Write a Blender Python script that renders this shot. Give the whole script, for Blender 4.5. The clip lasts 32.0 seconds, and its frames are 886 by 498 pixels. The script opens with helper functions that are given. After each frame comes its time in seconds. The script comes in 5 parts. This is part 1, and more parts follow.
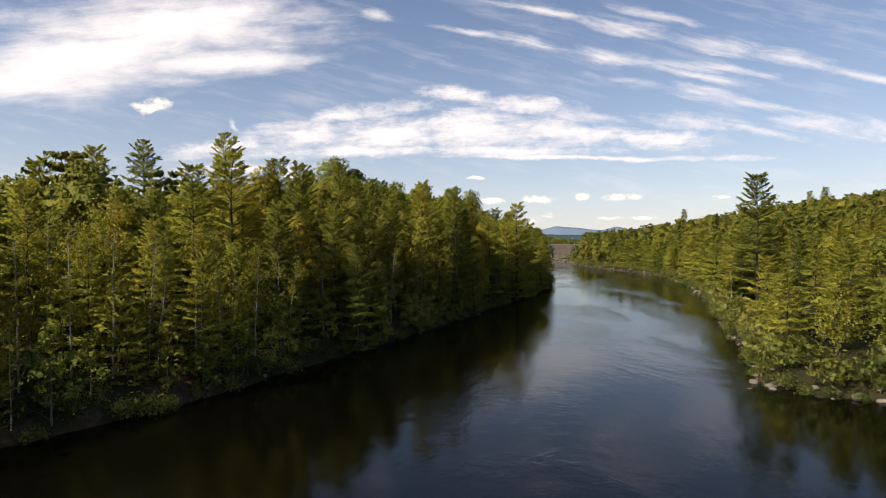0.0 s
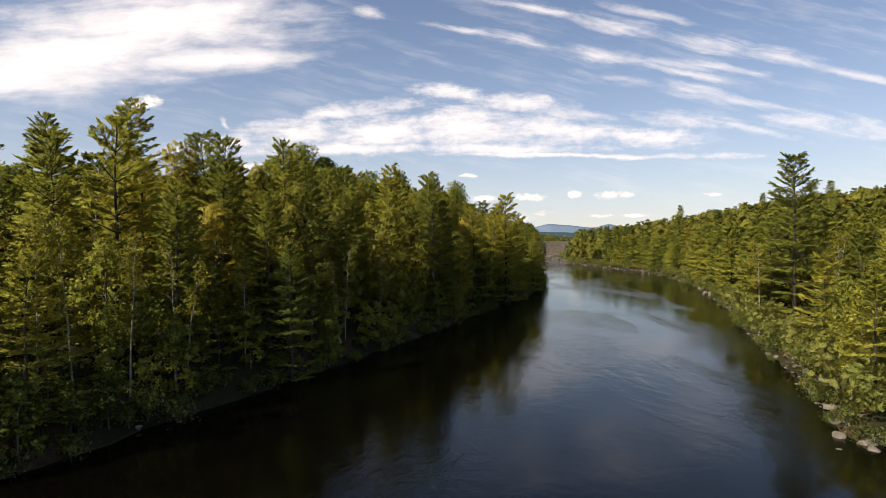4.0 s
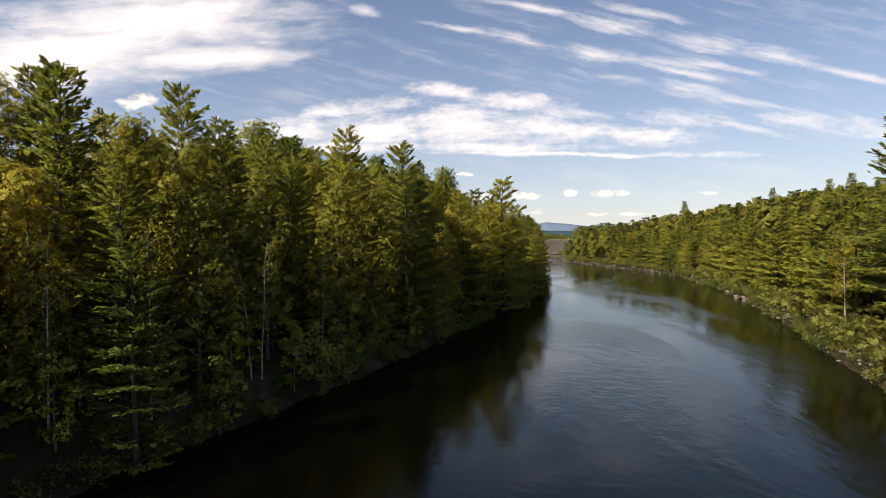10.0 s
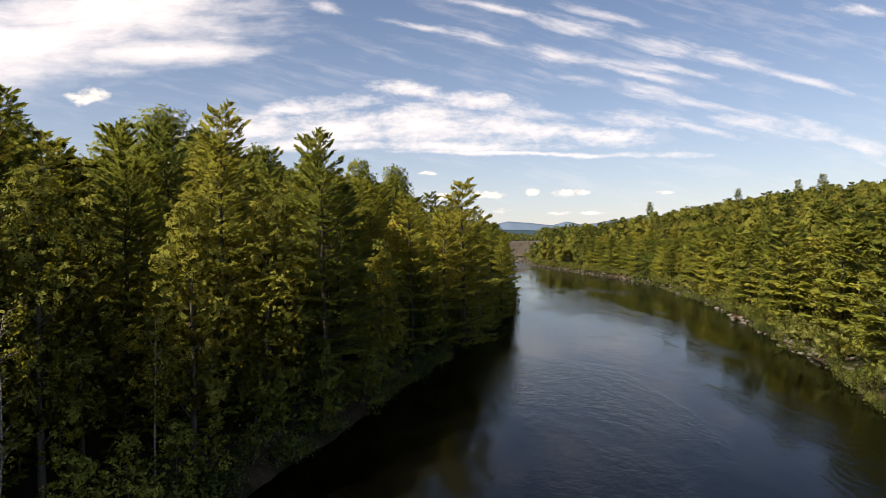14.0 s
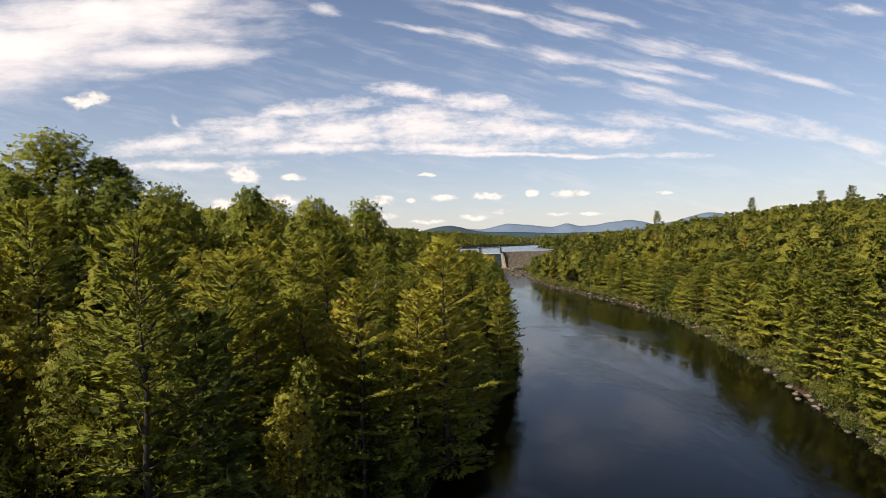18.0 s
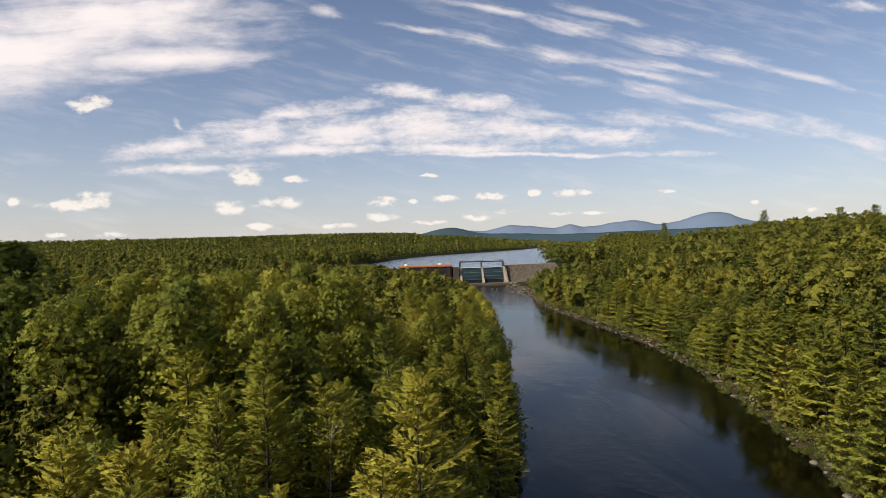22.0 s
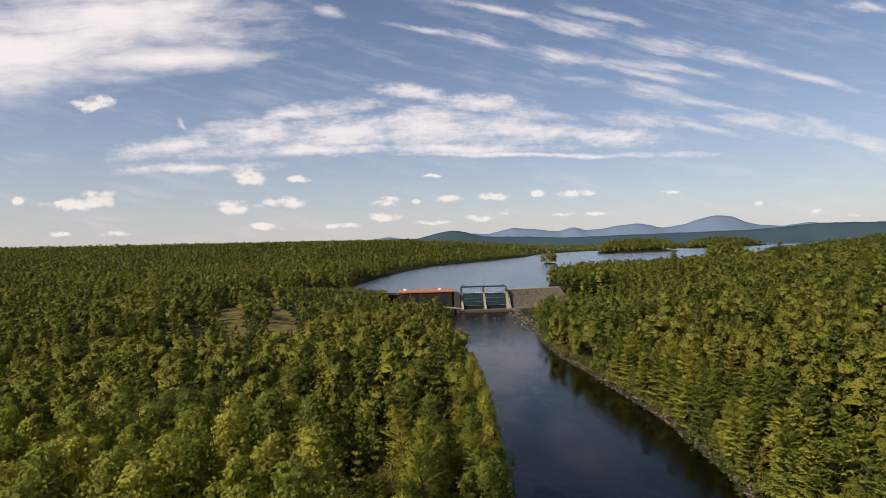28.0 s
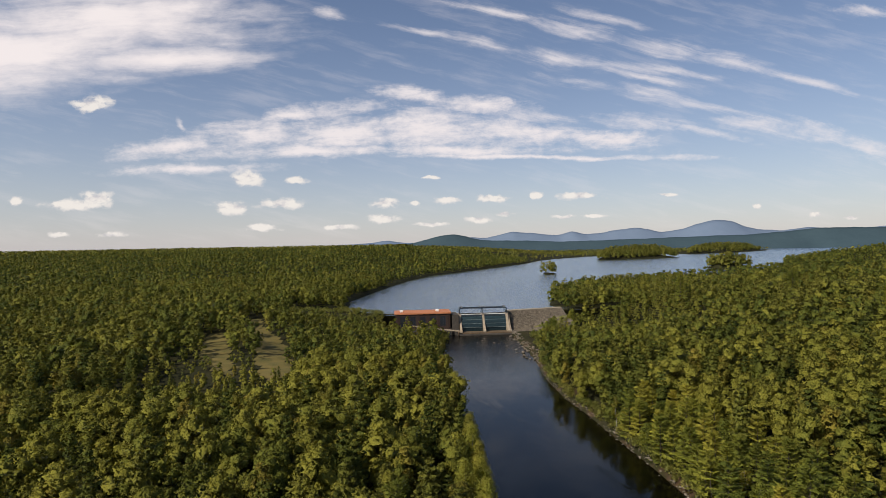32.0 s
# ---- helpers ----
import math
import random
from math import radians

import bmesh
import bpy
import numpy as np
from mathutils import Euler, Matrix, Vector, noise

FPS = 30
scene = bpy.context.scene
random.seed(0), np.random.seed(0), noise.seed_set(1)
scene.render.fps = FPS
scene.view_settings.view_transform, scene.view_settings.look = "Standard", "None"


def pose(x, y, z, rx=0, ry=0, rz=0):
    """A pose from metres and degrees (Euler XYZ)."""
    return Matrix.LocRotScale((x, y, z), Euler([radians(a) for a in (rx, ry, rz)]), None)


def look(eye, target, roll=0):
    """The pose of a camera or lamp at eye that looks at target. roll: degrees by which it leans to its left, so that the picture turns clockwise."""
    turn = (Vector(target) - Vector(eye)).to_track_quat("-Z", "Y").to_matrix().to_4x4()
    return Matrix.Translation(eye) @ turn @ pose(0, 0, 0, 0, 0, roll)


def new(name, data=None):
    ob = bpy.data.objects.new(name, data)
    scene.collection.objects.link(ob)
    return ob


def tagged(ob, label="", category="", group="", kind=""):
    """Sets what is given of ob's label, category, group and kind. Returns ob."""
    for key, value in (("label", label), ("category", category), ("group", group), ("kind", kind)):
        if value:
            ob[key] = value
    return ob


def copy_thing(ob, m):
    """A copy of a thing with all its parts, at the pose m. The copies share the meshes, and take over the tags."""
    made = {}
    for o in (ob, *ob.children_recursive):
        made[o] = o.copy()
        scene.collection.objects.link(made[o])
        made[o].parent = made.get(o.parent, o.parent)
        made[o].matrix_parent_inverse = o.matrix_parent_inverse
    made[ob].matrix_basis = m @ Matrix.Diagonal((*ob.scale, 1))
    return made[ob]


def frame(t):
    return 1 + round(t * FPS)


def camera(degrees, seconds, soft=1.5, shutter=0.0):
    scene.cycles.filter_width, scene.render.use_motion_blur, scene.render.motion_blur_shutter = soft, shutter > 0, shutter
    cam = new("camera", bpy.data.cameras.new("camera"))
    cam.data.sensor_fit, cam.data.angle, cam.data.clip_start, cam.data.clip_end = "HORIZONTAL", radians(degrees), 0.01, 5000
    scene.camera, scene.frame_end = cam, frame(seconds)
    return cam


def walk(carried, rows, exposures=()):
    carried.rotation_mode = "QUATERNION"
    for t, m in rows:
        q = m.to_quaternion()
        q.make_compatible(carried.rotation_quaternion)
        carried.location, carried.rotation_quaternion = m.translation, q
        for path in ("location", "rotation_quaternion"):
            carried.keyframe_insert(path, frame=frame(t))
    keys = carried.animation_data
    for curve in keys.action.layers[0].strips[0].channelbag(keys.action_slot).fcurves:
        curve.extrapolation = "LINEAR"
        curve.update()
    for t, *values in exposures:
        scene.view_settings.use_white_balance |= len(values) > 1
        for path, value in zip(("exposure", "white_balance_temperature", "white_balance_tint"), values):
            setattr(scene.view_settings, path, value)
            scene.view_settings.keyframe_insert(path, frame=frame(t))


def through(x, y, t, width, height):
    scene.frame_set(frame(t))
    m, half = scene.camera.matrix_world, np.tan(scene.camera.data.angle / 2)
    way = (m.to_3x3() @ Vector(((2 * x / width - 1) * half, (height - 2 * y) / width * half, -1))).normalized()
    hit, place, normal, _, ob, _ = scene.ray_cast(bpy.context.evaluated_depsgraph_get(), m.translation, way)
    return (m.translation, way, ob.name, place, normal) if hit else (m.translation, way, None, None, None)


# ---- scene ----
cam = camera(75.0, 32.0, soft=0.6)
PATH = [
    (0, (-0.818, 1.577, 14.689), (-0.805, 3.577, 14.684), -0.3),
    (1, (0.197, 6.552, 14.654), (0.217, 8.552, 14.645), -0.3),
    (2, (1.12, 11.471, 14.611), (1.147, 13.471, 14.599), -0.3),
    (3, (1.951, 16.317, 14.56), (1.984, 18.317, 14.548), -0.4),
    (6, (3.932, 30.056, 14.284), (3.978, 32.055, 14.269), -0.4),
    (7, (4.451, 34.299, 14.133), (4.499, 36.298, 14.117), -0.4),
    (8, (4.927, 38.427, 13.976), (4.977, 40.426, 13.96), -0.4),
    (9, (5.388, 42.561, 13.861), (5.439, 44.56, 13.845), -0.5),
    (10, (5.879, 46.887, 13.862), (5.93, 48.886, 13.845), -0.5),
    (11, (6.466, 51.63, 14.077), (6.519, 53.629, 14.055), -0.3),
    (12, (7.226, 57.0, 14.609), (7.281, 59.0, 14.586), -0.4),
    (12.5, (7.688, 59.961, 15.02), (7.792, 61.959, 14.999), -0.5),
    (13, (8.21, 63.105, 15.538), (8.374, 65.098, 15.518), -0.7),
    (13.5, (8.787, 66.414, 16.167), (8.962, 68.406, 16.144), -0.7),
    (14, (9.413, 69.854, 16.906), (9.59, 71.846, 16.884), -0.7),
    (17, (13.602, 90.627, 23.405), (13.781, 92.619, 23.387), -0.9),
    (18, (14.942, 96.513, 26.151), (15.12, 98.505, 26.134), -1.0),
    (19, (16.174, 101.599, 29.058), (16.352, 103.591, 29.041), -1.0),
    (20, (17.284, 105.971, 32.067), (17.46, 107.964, 32.05), -1.1),
    (21, (18.274, 109.777, 35.158), (18.446, 111.769, 35.143), -1.2),
    (22, (19.148, 113.137, 38.349), (19.317, 115.13, 38.334), -1.5),
    (23, (19.917, 116.15, 41.667), (20.084, 118.143, 41.652), -1.6),
    (24, (20.603, 118.915, 45.132), (20.766, 120.908, 45.117), -1.5),
    (25, (21.241, 121.571, 48.734), (21.401, 123.565, 48.72), -1.5),
    (28, (23.203, 130.765, 59.98), (23.362, 132.759, 59.966), -1.3),
    (29, (23.884, 134.726, 63.766), (24.043, 136.72, 63.753), -1.3),
    (30, (24.531, 139.122, 67.578), (24.691, 141.116, 67.565), -1.4),
    (31, (25.1, 143.783, 71.449), (25.262, 145.777, 71.437), -1.2),
    (32, (25.568, 148.594, 75.4), (25.732, 150.588, 75.392), -1.1),
]
walk(cam, [(t, look(eye, target, roll)) for t, eye, target, roll in PATH], exposures=[(0.0, 0.34, 7050, 10), (12.0, 0.34, 7050, 10), (16.5, 0.28, 7050, 10), (20.0, 0.12, 7000, 10), (25.0, 0.0, 6780, 10), (32.0, -0.08, 6780, 10)])

# ---- world, sun ----
SUN_TO = Vector((-0.65, -0.44, 0.68)).normalized()
SUN_EL, SUN_AZ = math.asin(SUN_TO.z), math.atan2(SUN_TO.x, SUN_TO.y)
LAKE = 15.5

# clouds: across, up (both per unit ahead), half length, half width, lean in degrees
CLOUD_SHEET = [
    (-0.628, 0.325, 0.29, 0.061, 6), (-0.392, 0.323, 0.191, 0.023, 3), (-0.469, 0.387, 0.251, 0.059, 1), (-0.707, 0.294, 0.186, 0.039, 4)]
CLOUD_WISPS = [
    (0.054, 0.372, 0.081, 0.007, -9), (0.167, 0.351, 0.091, 0.013, -12), (0.298, 0.33, 0.107, 0.015, -7), (0.463, 0.311, 0.142, 0.009, -6),
    (0.199, 0.404, 0.106, 0.01, -10), (0.34, 0.378, 0.109, 0.017, -11), (0.479, 0.353, 0.103, 0.02, -10), (0.61, 0.327, 0.098, 0.017, -13),
    (0.75, 0.292, 0.118, 0.01, -14), (0.332, 0.288, 0.101, 0.011, -10), (0.455, 0.265, 0.087, 0.016, -11), (0.571, 0.243, 0.089, 0.011, -10),
    (0.43, 0.298, 0.095, 0.008, -10), (0.381, 0.401, 0.094, 0.009, -11)]
CLOUD_BANK = [
    (-0.358, 0.176, 0.09, 0.013, 7), (-0.233, 0.191, 0.099, 0.024, 6), (-0.09, 0.2, 0.115, 0.032, 2), (0.07, 0.203, 0.125, 0.034, 0),
    (0.229, 0.198, 0.113, 0.027, -4), (0.371, 0.188, 0.101, 0.014, -5), (-0.166, 0.231, 0.057, 0.013, 8), (-0.085, 0.237, 0.065, 0.013, 1),
    (0.051, 0.26, 0.067, 0.013, -10), (0.144, 0.248, 0.075, 0.015, -5), (-0.127, 0.166, 0.2, 0.011, 1), (0.094, 0.168, 0.133, 0.011, -1),
    (0.222, 0.156, 0.264, 0.004, -1), (-0.345, 0.137, 0.11, 0.007, 1)]
CLOUD_EAST = [
    (0.265, 0.228, 0.122, 0.016, -3), (0.418, 0.217, 0.109, 0.016, -6), (0.559, 0.197, 0.105, 0.009, -11), (0.656, 0.212, 0.105, 0.017, -2),
    (0.78, 0.2, 0.083, 0.024, -10), (0.879, 0.168, 0.074, 0.023, -26), (-0.348, 0.211, 0.017, 0.005, -66), (-0.105, 0.403, 0.023, 0.013, -7),
    (0.874, 0.422, 0.067, 0.01, -4)]
CUMULUS_NEAR = [
    (-0.496, 0.247, 0.039, 0.016, 0), (-0.522, 0.082, 0.066, 0.012, 0), (-0.49, 0.091, 0.036, 0.014, 0), (-0.617, 0.087, 0.015, 0.008, 0),
    (-0.25, 0.122, 0.034, 0.017, 0), (-0.272, 0.073, 0.039, 0.014, 0), (-0.189, 0.079, 0.037, 0.012, 0), (-0.226, 0.037, 0.037, 0.008, 0),
    (-0.017, 0.077, 0.032, 0.01, 0), (0.036, 0.077, 0.011, 0.005, 0), (0.095, 0.08, 0.029, 0.007, 0), (0.173, 0.083, 0.038, 0.007, 0),
    (0.248, 0.086, 0.013, 0.008, 0), (0.322, 0.087, 0.047, 0.009, 0), (-0.02, 0.05, 0.034, 0.01, 0), (0.145, 0.046, 0.025, 0.008, 0),
    (0.192, 0.056, 0.018, 0.006, 0)]
CUMULUS_FAR = [
    (-0.165, 0.119, 0.026, 0.007, 0), (0.063, 0.039, 0.035, 0.005, 0), (-0.096, 0.037, 0.038, 0.006, 0), (0.062, 0.121, 0.016, 0.004, 0),
    (0.3, 0.049, 0.027, 0.005, 0), (0.353, 0.05, 0.025, 0.004, 0), (0.489, 0.086, 0.021, 0.004, 0), (0.658, 0.062, 0.01, 0.007, 0),
    (0.771, 0.046, 0.016, 0.007, 0), (0.84, 0.04, 0.018, 0.006, 0), (-0.552, 0.032, 0.019, 0.005, 0), (-0.467, 0.03, 0.027, 0.006, 0)]


class Nodes:
    """Short hand for a node tree."""

    def __init__(self, tree):
        self.tree = tree
        tree.nodes.clear()

    def add(self, kind, inputs=None, **settings):
        n = self.tree.nodes.new(kind)
        for key, value in settings.items():
            setattr(n, key, value)
        for key, value in (inputs or {}).items():
            if isinstance(value, bpy.types.NodeSocket):
                self.tree.links.new(value, n.inputs[key])
            else:
                n.inputs[key].default_value = value
        return n

    def math(self, op, a, b=0.0, clamp=False):
        return self.add("ShaderNodeMath", {0: a, 1: b}, operation=op, use_clamp=clamp).outputs[0]

    def vec(self, op, a, b=(0, 0, 0)):
        return self.add("ShaderNodeVectorMath", {0: a, 1: b}, operation=op).outputs[0]

    def noise(self, vector, scale, detail=4.0, rough=0.55, distortion=0.0):
        return self.add("ShaderNodeTexNoise", {"Vector": vector, "Scale": scale, "Detail": detail, "Roughness": rough, "Distortion": distortion}).outputs

    def span(self, value, a, b, c=0.0, d=1.0, smooth=True):
        return self.add("ShaderNodeMapRange", {"Value": value, "From Min": a, "From Max": b, "To Min": c, "To Max": d},
                        interpolation_type="SMOOTHSTEP" if smooth else "LINEAR").outputs[0]

    def mix(self, t, a, b):
        return self.add("ShaderNodeMix", {0: t, 6: a, 7: b}, data_type="RGBA").outputs[2]

    def ramp(self, value, stops):
        n = self.add("ShaderNodeValToRGB", {0: value})
        for i, (p, c) in enumerate(stops):
            e = n.color_ramp.elements[i] if i < 2 else n.color_ramp.elements.new(p)
            e.position, e.color = p, (*c, 1)
        return n.outputs[0]


def make_world():
    world = bpy.data.worlds.new("sky")
    scene.world = world
    world.use_nodes = True
    n = Nodes(world.node_tree)
    way = n.add("ShaderNodeTexCoord").outputs["Generated"]
    sky = n.add("ShaderNodeTexSky", {"Vector": way}, sky_type="NISHITA", sun_disc=False, sun_elevation=SUN_EL, sun_rotation=SUN_AZ,
                altitude=100, air_density=1.0, dust_density=0.3, ozone_density=3.0).outputs[0]
    sky = n.vec("MULTIPLY", sky, SKY_TINT)
    s = n.add("ShaderNodeSeparateXYZ", {0: way}).outputs
    haze = n.math("MULTIPLY", n.math("POWER", 2.718, n.math("MULTIPLY", n.math("MAXIMUM", s[2], 0.0), -7.0)), 0.75)
    sky = n.mix(haze, sky, HAZE_LIGHT)
    ahead = n.math("MAXIMUM", n.math("ABSOLUTE", s[1]), 0.12)
    flat = n.add("ShaderNodeCombineXYZ", {0: n.math("DIVIDE", s[0], ahead), 1: n.math("DIVIDE", s[2], ahead)}).outputs[0]

    def warp(amount, scale, detail, stretch=(1, 1, 1), lean=0.0):
        p = n.add("ShaderNodeMapping", {"Vector": flat, "Rotation": (0, 0, radians(lean)), "Scale": stretch}).outputs[0]
        off = n.vec("SUBTRACT", n.noise(p, scale, detail, 0.6)["Color"], (0.5, 0.5, 0.5))
        return n.vec("ADD", flat, n.vec("MULTIPLY", off, (amount, amount * 0.55, 0)))

    def blobs(p, rows, join, out=None, grow=1.0):
        for u, v, a, b, lean in rows:
            m = n.add("ShaderNodeMapping", {"Vector": p, "Location": (u, v, 0), "Rotation": (0, 0, radians(lean)), "Scale": (a * grow, b * grow, 1)}, vector_type="TEXTURE").outputs[0]
            m = n.add("ShaderNodeVectorMath", {0: m}, operation="LENGTH").outputs["Value"]
            m = n.math("SUBTRACT", 1.0, m)
            out = m if out is None else n.math(join, out, m)
        return out

    # high ice cloud: a sheet, combed wisps, and a rippled bank
    p = warp(0.045, 6.0, 5, (1, 1.6, 1), 8)
    grain = n.noise(n.vec("MULTIPLY", p, (1.0, 1.9, 1.0)), 26.0, 8, 0.68)["Fac"]
    mass = n.noise(n.vec("MULTIPLY", p, (1.0, 2.0, 1.0)), 7.0, 5, 0.55)["Fac"]

    def combed(lean, stretch, scale):
        q = n.add("ShaderNodeMapping", {"Vector": p, "Rotation": (0, 0, radians(lean)), "Scale": (1, 1 / stretch, 1)}, vector_type="TEXTURE").outputs[0]
        return n.noise(q, scale, 9, 0.64, 0.25)["Fac"]

    def veil(field, comb, a, b, c, lo, hi, most):
        v = n.math("ADD", field, n.math("MULTIPLY", n.math("SUBTRACT", comb, 0.5), a))
        v = n.math("ADD", v, n.math("MULTIPLY", n.math("SUBTRACT", grain, 0.5), b))
        v = n.math("ADD", v, n.math("MULTIPLY", n.math("SUBTRACT", mass, 0.5), c))
        return n.math("MULTIPLY", n.span(v, lo, hi), most)

    fan, level = combed(-13, 9.0, 5.5), combed(3, 6.0, 6.0)
    cirrus = veil(blobs(p, CLOUD_SHEET, "MAXIMUM", None, 1.3), level, 1.0, 0.3, 1.0, -0.12, 0.95, 1.0)
    cirrus = n.math("MAXIMUM", cirrus, veil(blobs(p, CLOUD_WISPS, "MAXIMUM", None, 1.30), fan, 2.4, 0.7, 1.3, 0.02, 1.50, 0.76))
    cirrus = n.math("MAXIMUM", cirrus, veil(blobs(p, CLOUD_BANK, "MAXIMUM", None, 1.5), level, 1.8, 1.6, 0.8, -0.06, 1.15, 0.92))
    cirrus = n.math("MAXIMUM", cirrus, veil(blobs(p, CLOUD_EAST, "MAXIMUM", None, 1.3), fan, 1.9, 1.5, 0.9, 0.05, 1.3, 0.66))
    thin = n.math("MULTIPLY", n.span(n.math("ADD", fan, n.math("MULTIPLY", mass, 0.7)), 0.80, 1.15), 0.16)
    cirrus = n.math("MAXIMUM", cirrus, thin)
    # fair-weather heaps: flat foot, puffed top
    q = warp(0.022, 30.0, 6)
    heap = blobs(q, CUMULUS_NEAR, "MAXIMUM", None, 1.02)
    heap = blobs(q, CUMULUS_FAR, "MAXIMUM", heap, 1.02)
    puff = n.noise(n.vec("MULTIPLY", q, (1.0, 1.5, 1.0)), 38.0, 4, 0.55)["Fac"]
    cumulus = n.span(n.math("ADD", heap, n.math("MULTIPLY", n.math("SUBTRACT", puff, 0.5), 1.9)), 0.02, 0.62)
    front = n.span(s[1], 0.05, 0.2)
    up = n.span(s[2], 0.0, 0.03)
    lit = n.mix(n.math("MULTIPLY", n.span(heap, 0.0, 0.5, 0.6, 1.0), n.span(puff, 0.30, 0.55)), (0.66, 0.645, 0.70, 1), (1.0, 0.96, 0.93, 1))
    colour = n.mix(n.math("MULTIPLY", cirrus, up), sky, CIRRUS_LIGHT)
    heaps = n.vec("MULTIPLY", lit, (0.93, 0.93, 0.93))
    colour = n.mix(n.math("MULTIPLY", n.math("MULTIPLY", cumulus, up), n.math("MULTIPLY", front, 0.92)), colour, heaps)
    back = n.add("ShaderNodeBackground", {"Color": colour, "Strength": 1.0}).outputs[0]
    n.add("ShaderNodeOutputWorld", {"Surface": back})
    world.cycles.sampling_method = "MANUAL"
    world.cycles.sample_map_resolution = 512


SKY_TINT = (0.100, 0.097, 0.102)
HAZE_LIGHT = (0.58, 0.57, 0.63, 1)
CIRRUS_LIGHT = (0.93, 0.875, 0.905, 1)
make_world()
sun = new("sun", bpy.data.lights.new("sun", "SUN"))
sun.data.energy, sun.data.angle, sun.data.color = 5.0, radians(0.6), (1.0, 0.93, 0.80)
sun.matrix_world = look(SUN_TO * 200, (0, 0, 0))


# ---- materials ----
def material(name):
    m = bpy.data.materials.new(name)
    m.use_nodes = True
    return m, Nodes(m.node_tree)


def place(n):
    return n.add("ShaderNodeNewGeometry").outputs["Position"]


def finish(n, surface):
    n.add("ShaderNodeOutputMaterial", {"Surface": surface})


def solid(name, dark, light, rough=0.85, scale=2.0, bump=0.3, fine=14.0, metallic=0.0, specular=0.3):
    """A surface mottled at two sizes, with fine relief."""
    m, n = material(name)
    p = place(n)
    broad, grain = n.noise(p, scale, 4)["Fac"], n.noise(p, fine, 5, 0.65)["Fac"]
    t = n.math("ADD", n.math("MULTIPLY", broad, 0.65), n.math("MULTIPLY", grain, 0.35))
    colour = n.ramp(t, [(0.3, dark), (0.7, light)])
    b = n.add("ShaderNodeBump", {"Strength": bump, "Distance": 0.1, "Height": grain}).outputs[0]
    finish(n, n.add("ShaderNodeBsdfPrincipled", {"Base Color": colour, "Roughness": rough, "Metallic": metallic, "Specular IOR Level": specular, "Normal": b}).outputs[0])
    return m


def foliage(name, dark, mid, light, leaf_size=0.22, through=0.35, keep=0.56, tilt=1.1, grain=0.3):
    """Sprays of leaves: each leaf has its own tilt and shade and lets light through, with gaps between; colour also shifts tree by tree and from place to place."""
    m, n = material(name)
    g = n.add("ShaderNodeNewGeometry").outputs
    patch = n.noise(g["Position"], 0.03, 3, 0.6)["Fac"]
    clump = n.noise(g["Position"], 0.15, 2, 0.5)["Fac"]
    leaf = n.add("ShaderNodeTexVoronoi", {"Vector": g["Position"], "Scale": 1.0 / leaf_size, "Randomness": 1.0}).outputs
    shade = n.add("ShaderNodeSeparateXYZ", {0: leaf["Color"]}).outputs[0]
    tree = n.add("ShaderNodeObjectInfo").outputs["Random"]
    tone = n.add("ShaderNodeAttribute", attribute_name="tone").outputs["Fac"]
    t = n.math("ADD", n.math("MULTIPLY", shade, grain), n.math("MULTIPLY", n.math("SUBTRACT", patch, 0.5), 1.1))
    t = n.math("ADD", t, n.math("MULTIPLY", n.math("SUBTRACT", clump, 0.5), 0.5))
    t = n.math("ADD", t, n.math("MULTIPLY", n.math("ADD", tree, tone), 0.50))
    t = n.math("ADD", t, 0.06)
    colour = n.ramp(t, [(0.05, dark), (0.9, light), (0.5, mid)])
    turn = n.vec("MULTIPLY", n.vec("SUBTRACT", leaf["Color"], (0.5, 0.5, 0.5)), (tilt, tilt, tilt))
    out = n.add("ShaderNodeAttribute", attribute_name="out").outputs["Vector"]
    out = n.add("ShaderNodeVectorTransform", {0: out}, vector_type="NORMAL", convert_from="OBJECT", convert_to="WORLD").outputs[0]
    b = n.vec("NORMALIZE", n.vec("ADD", out, turn))
    a = n.add("ShaderNodeBsdfPrincipled", {"Base Color": colour, "Roughness": 0.6, "Specular IOR Level": 0.05, "Normal": b}).outputs[0]
    warm = n.vec("MULTIPLY", colour, (1.30 * through * 2, 1.15 * through * 2, 0.45 * through * 2))
    c = n.add("ShaderNodeBsdfTranslucent", {"Color": warm, "Normal": b}).outputs[0]
    leafy = n.add("ShaderNodeAddShader", {0: a, 1: c}).outputs[0]
    if keep < 1:
        clear = n.add("ShaderNodeBsdfTransparent").outputs[0]
        corner = n.add("ShaderNodeAttribute", attribute_name="corner").outputs["Vector"]
        rim = n.add("ShaderNodeVectorMath", {0: corner, 1: corner}, operation="DOT_PRODUCT").outputs["Value"]
        rim = n.math("MULTIPLY", n.math("MAXIMUM", n.math("SUBTRACT", rim, 0.40), 0.0), 2.0)
        gone = n.math("GREATER_THAN", n.math("ADD", leaf["Distance"], rim), keep)
        leafy = n.add("ShaderNodeMixShader", {0: gone, 1: leafy, 2: clear}).outputs[0]
    finish(n, leafy)
    return m


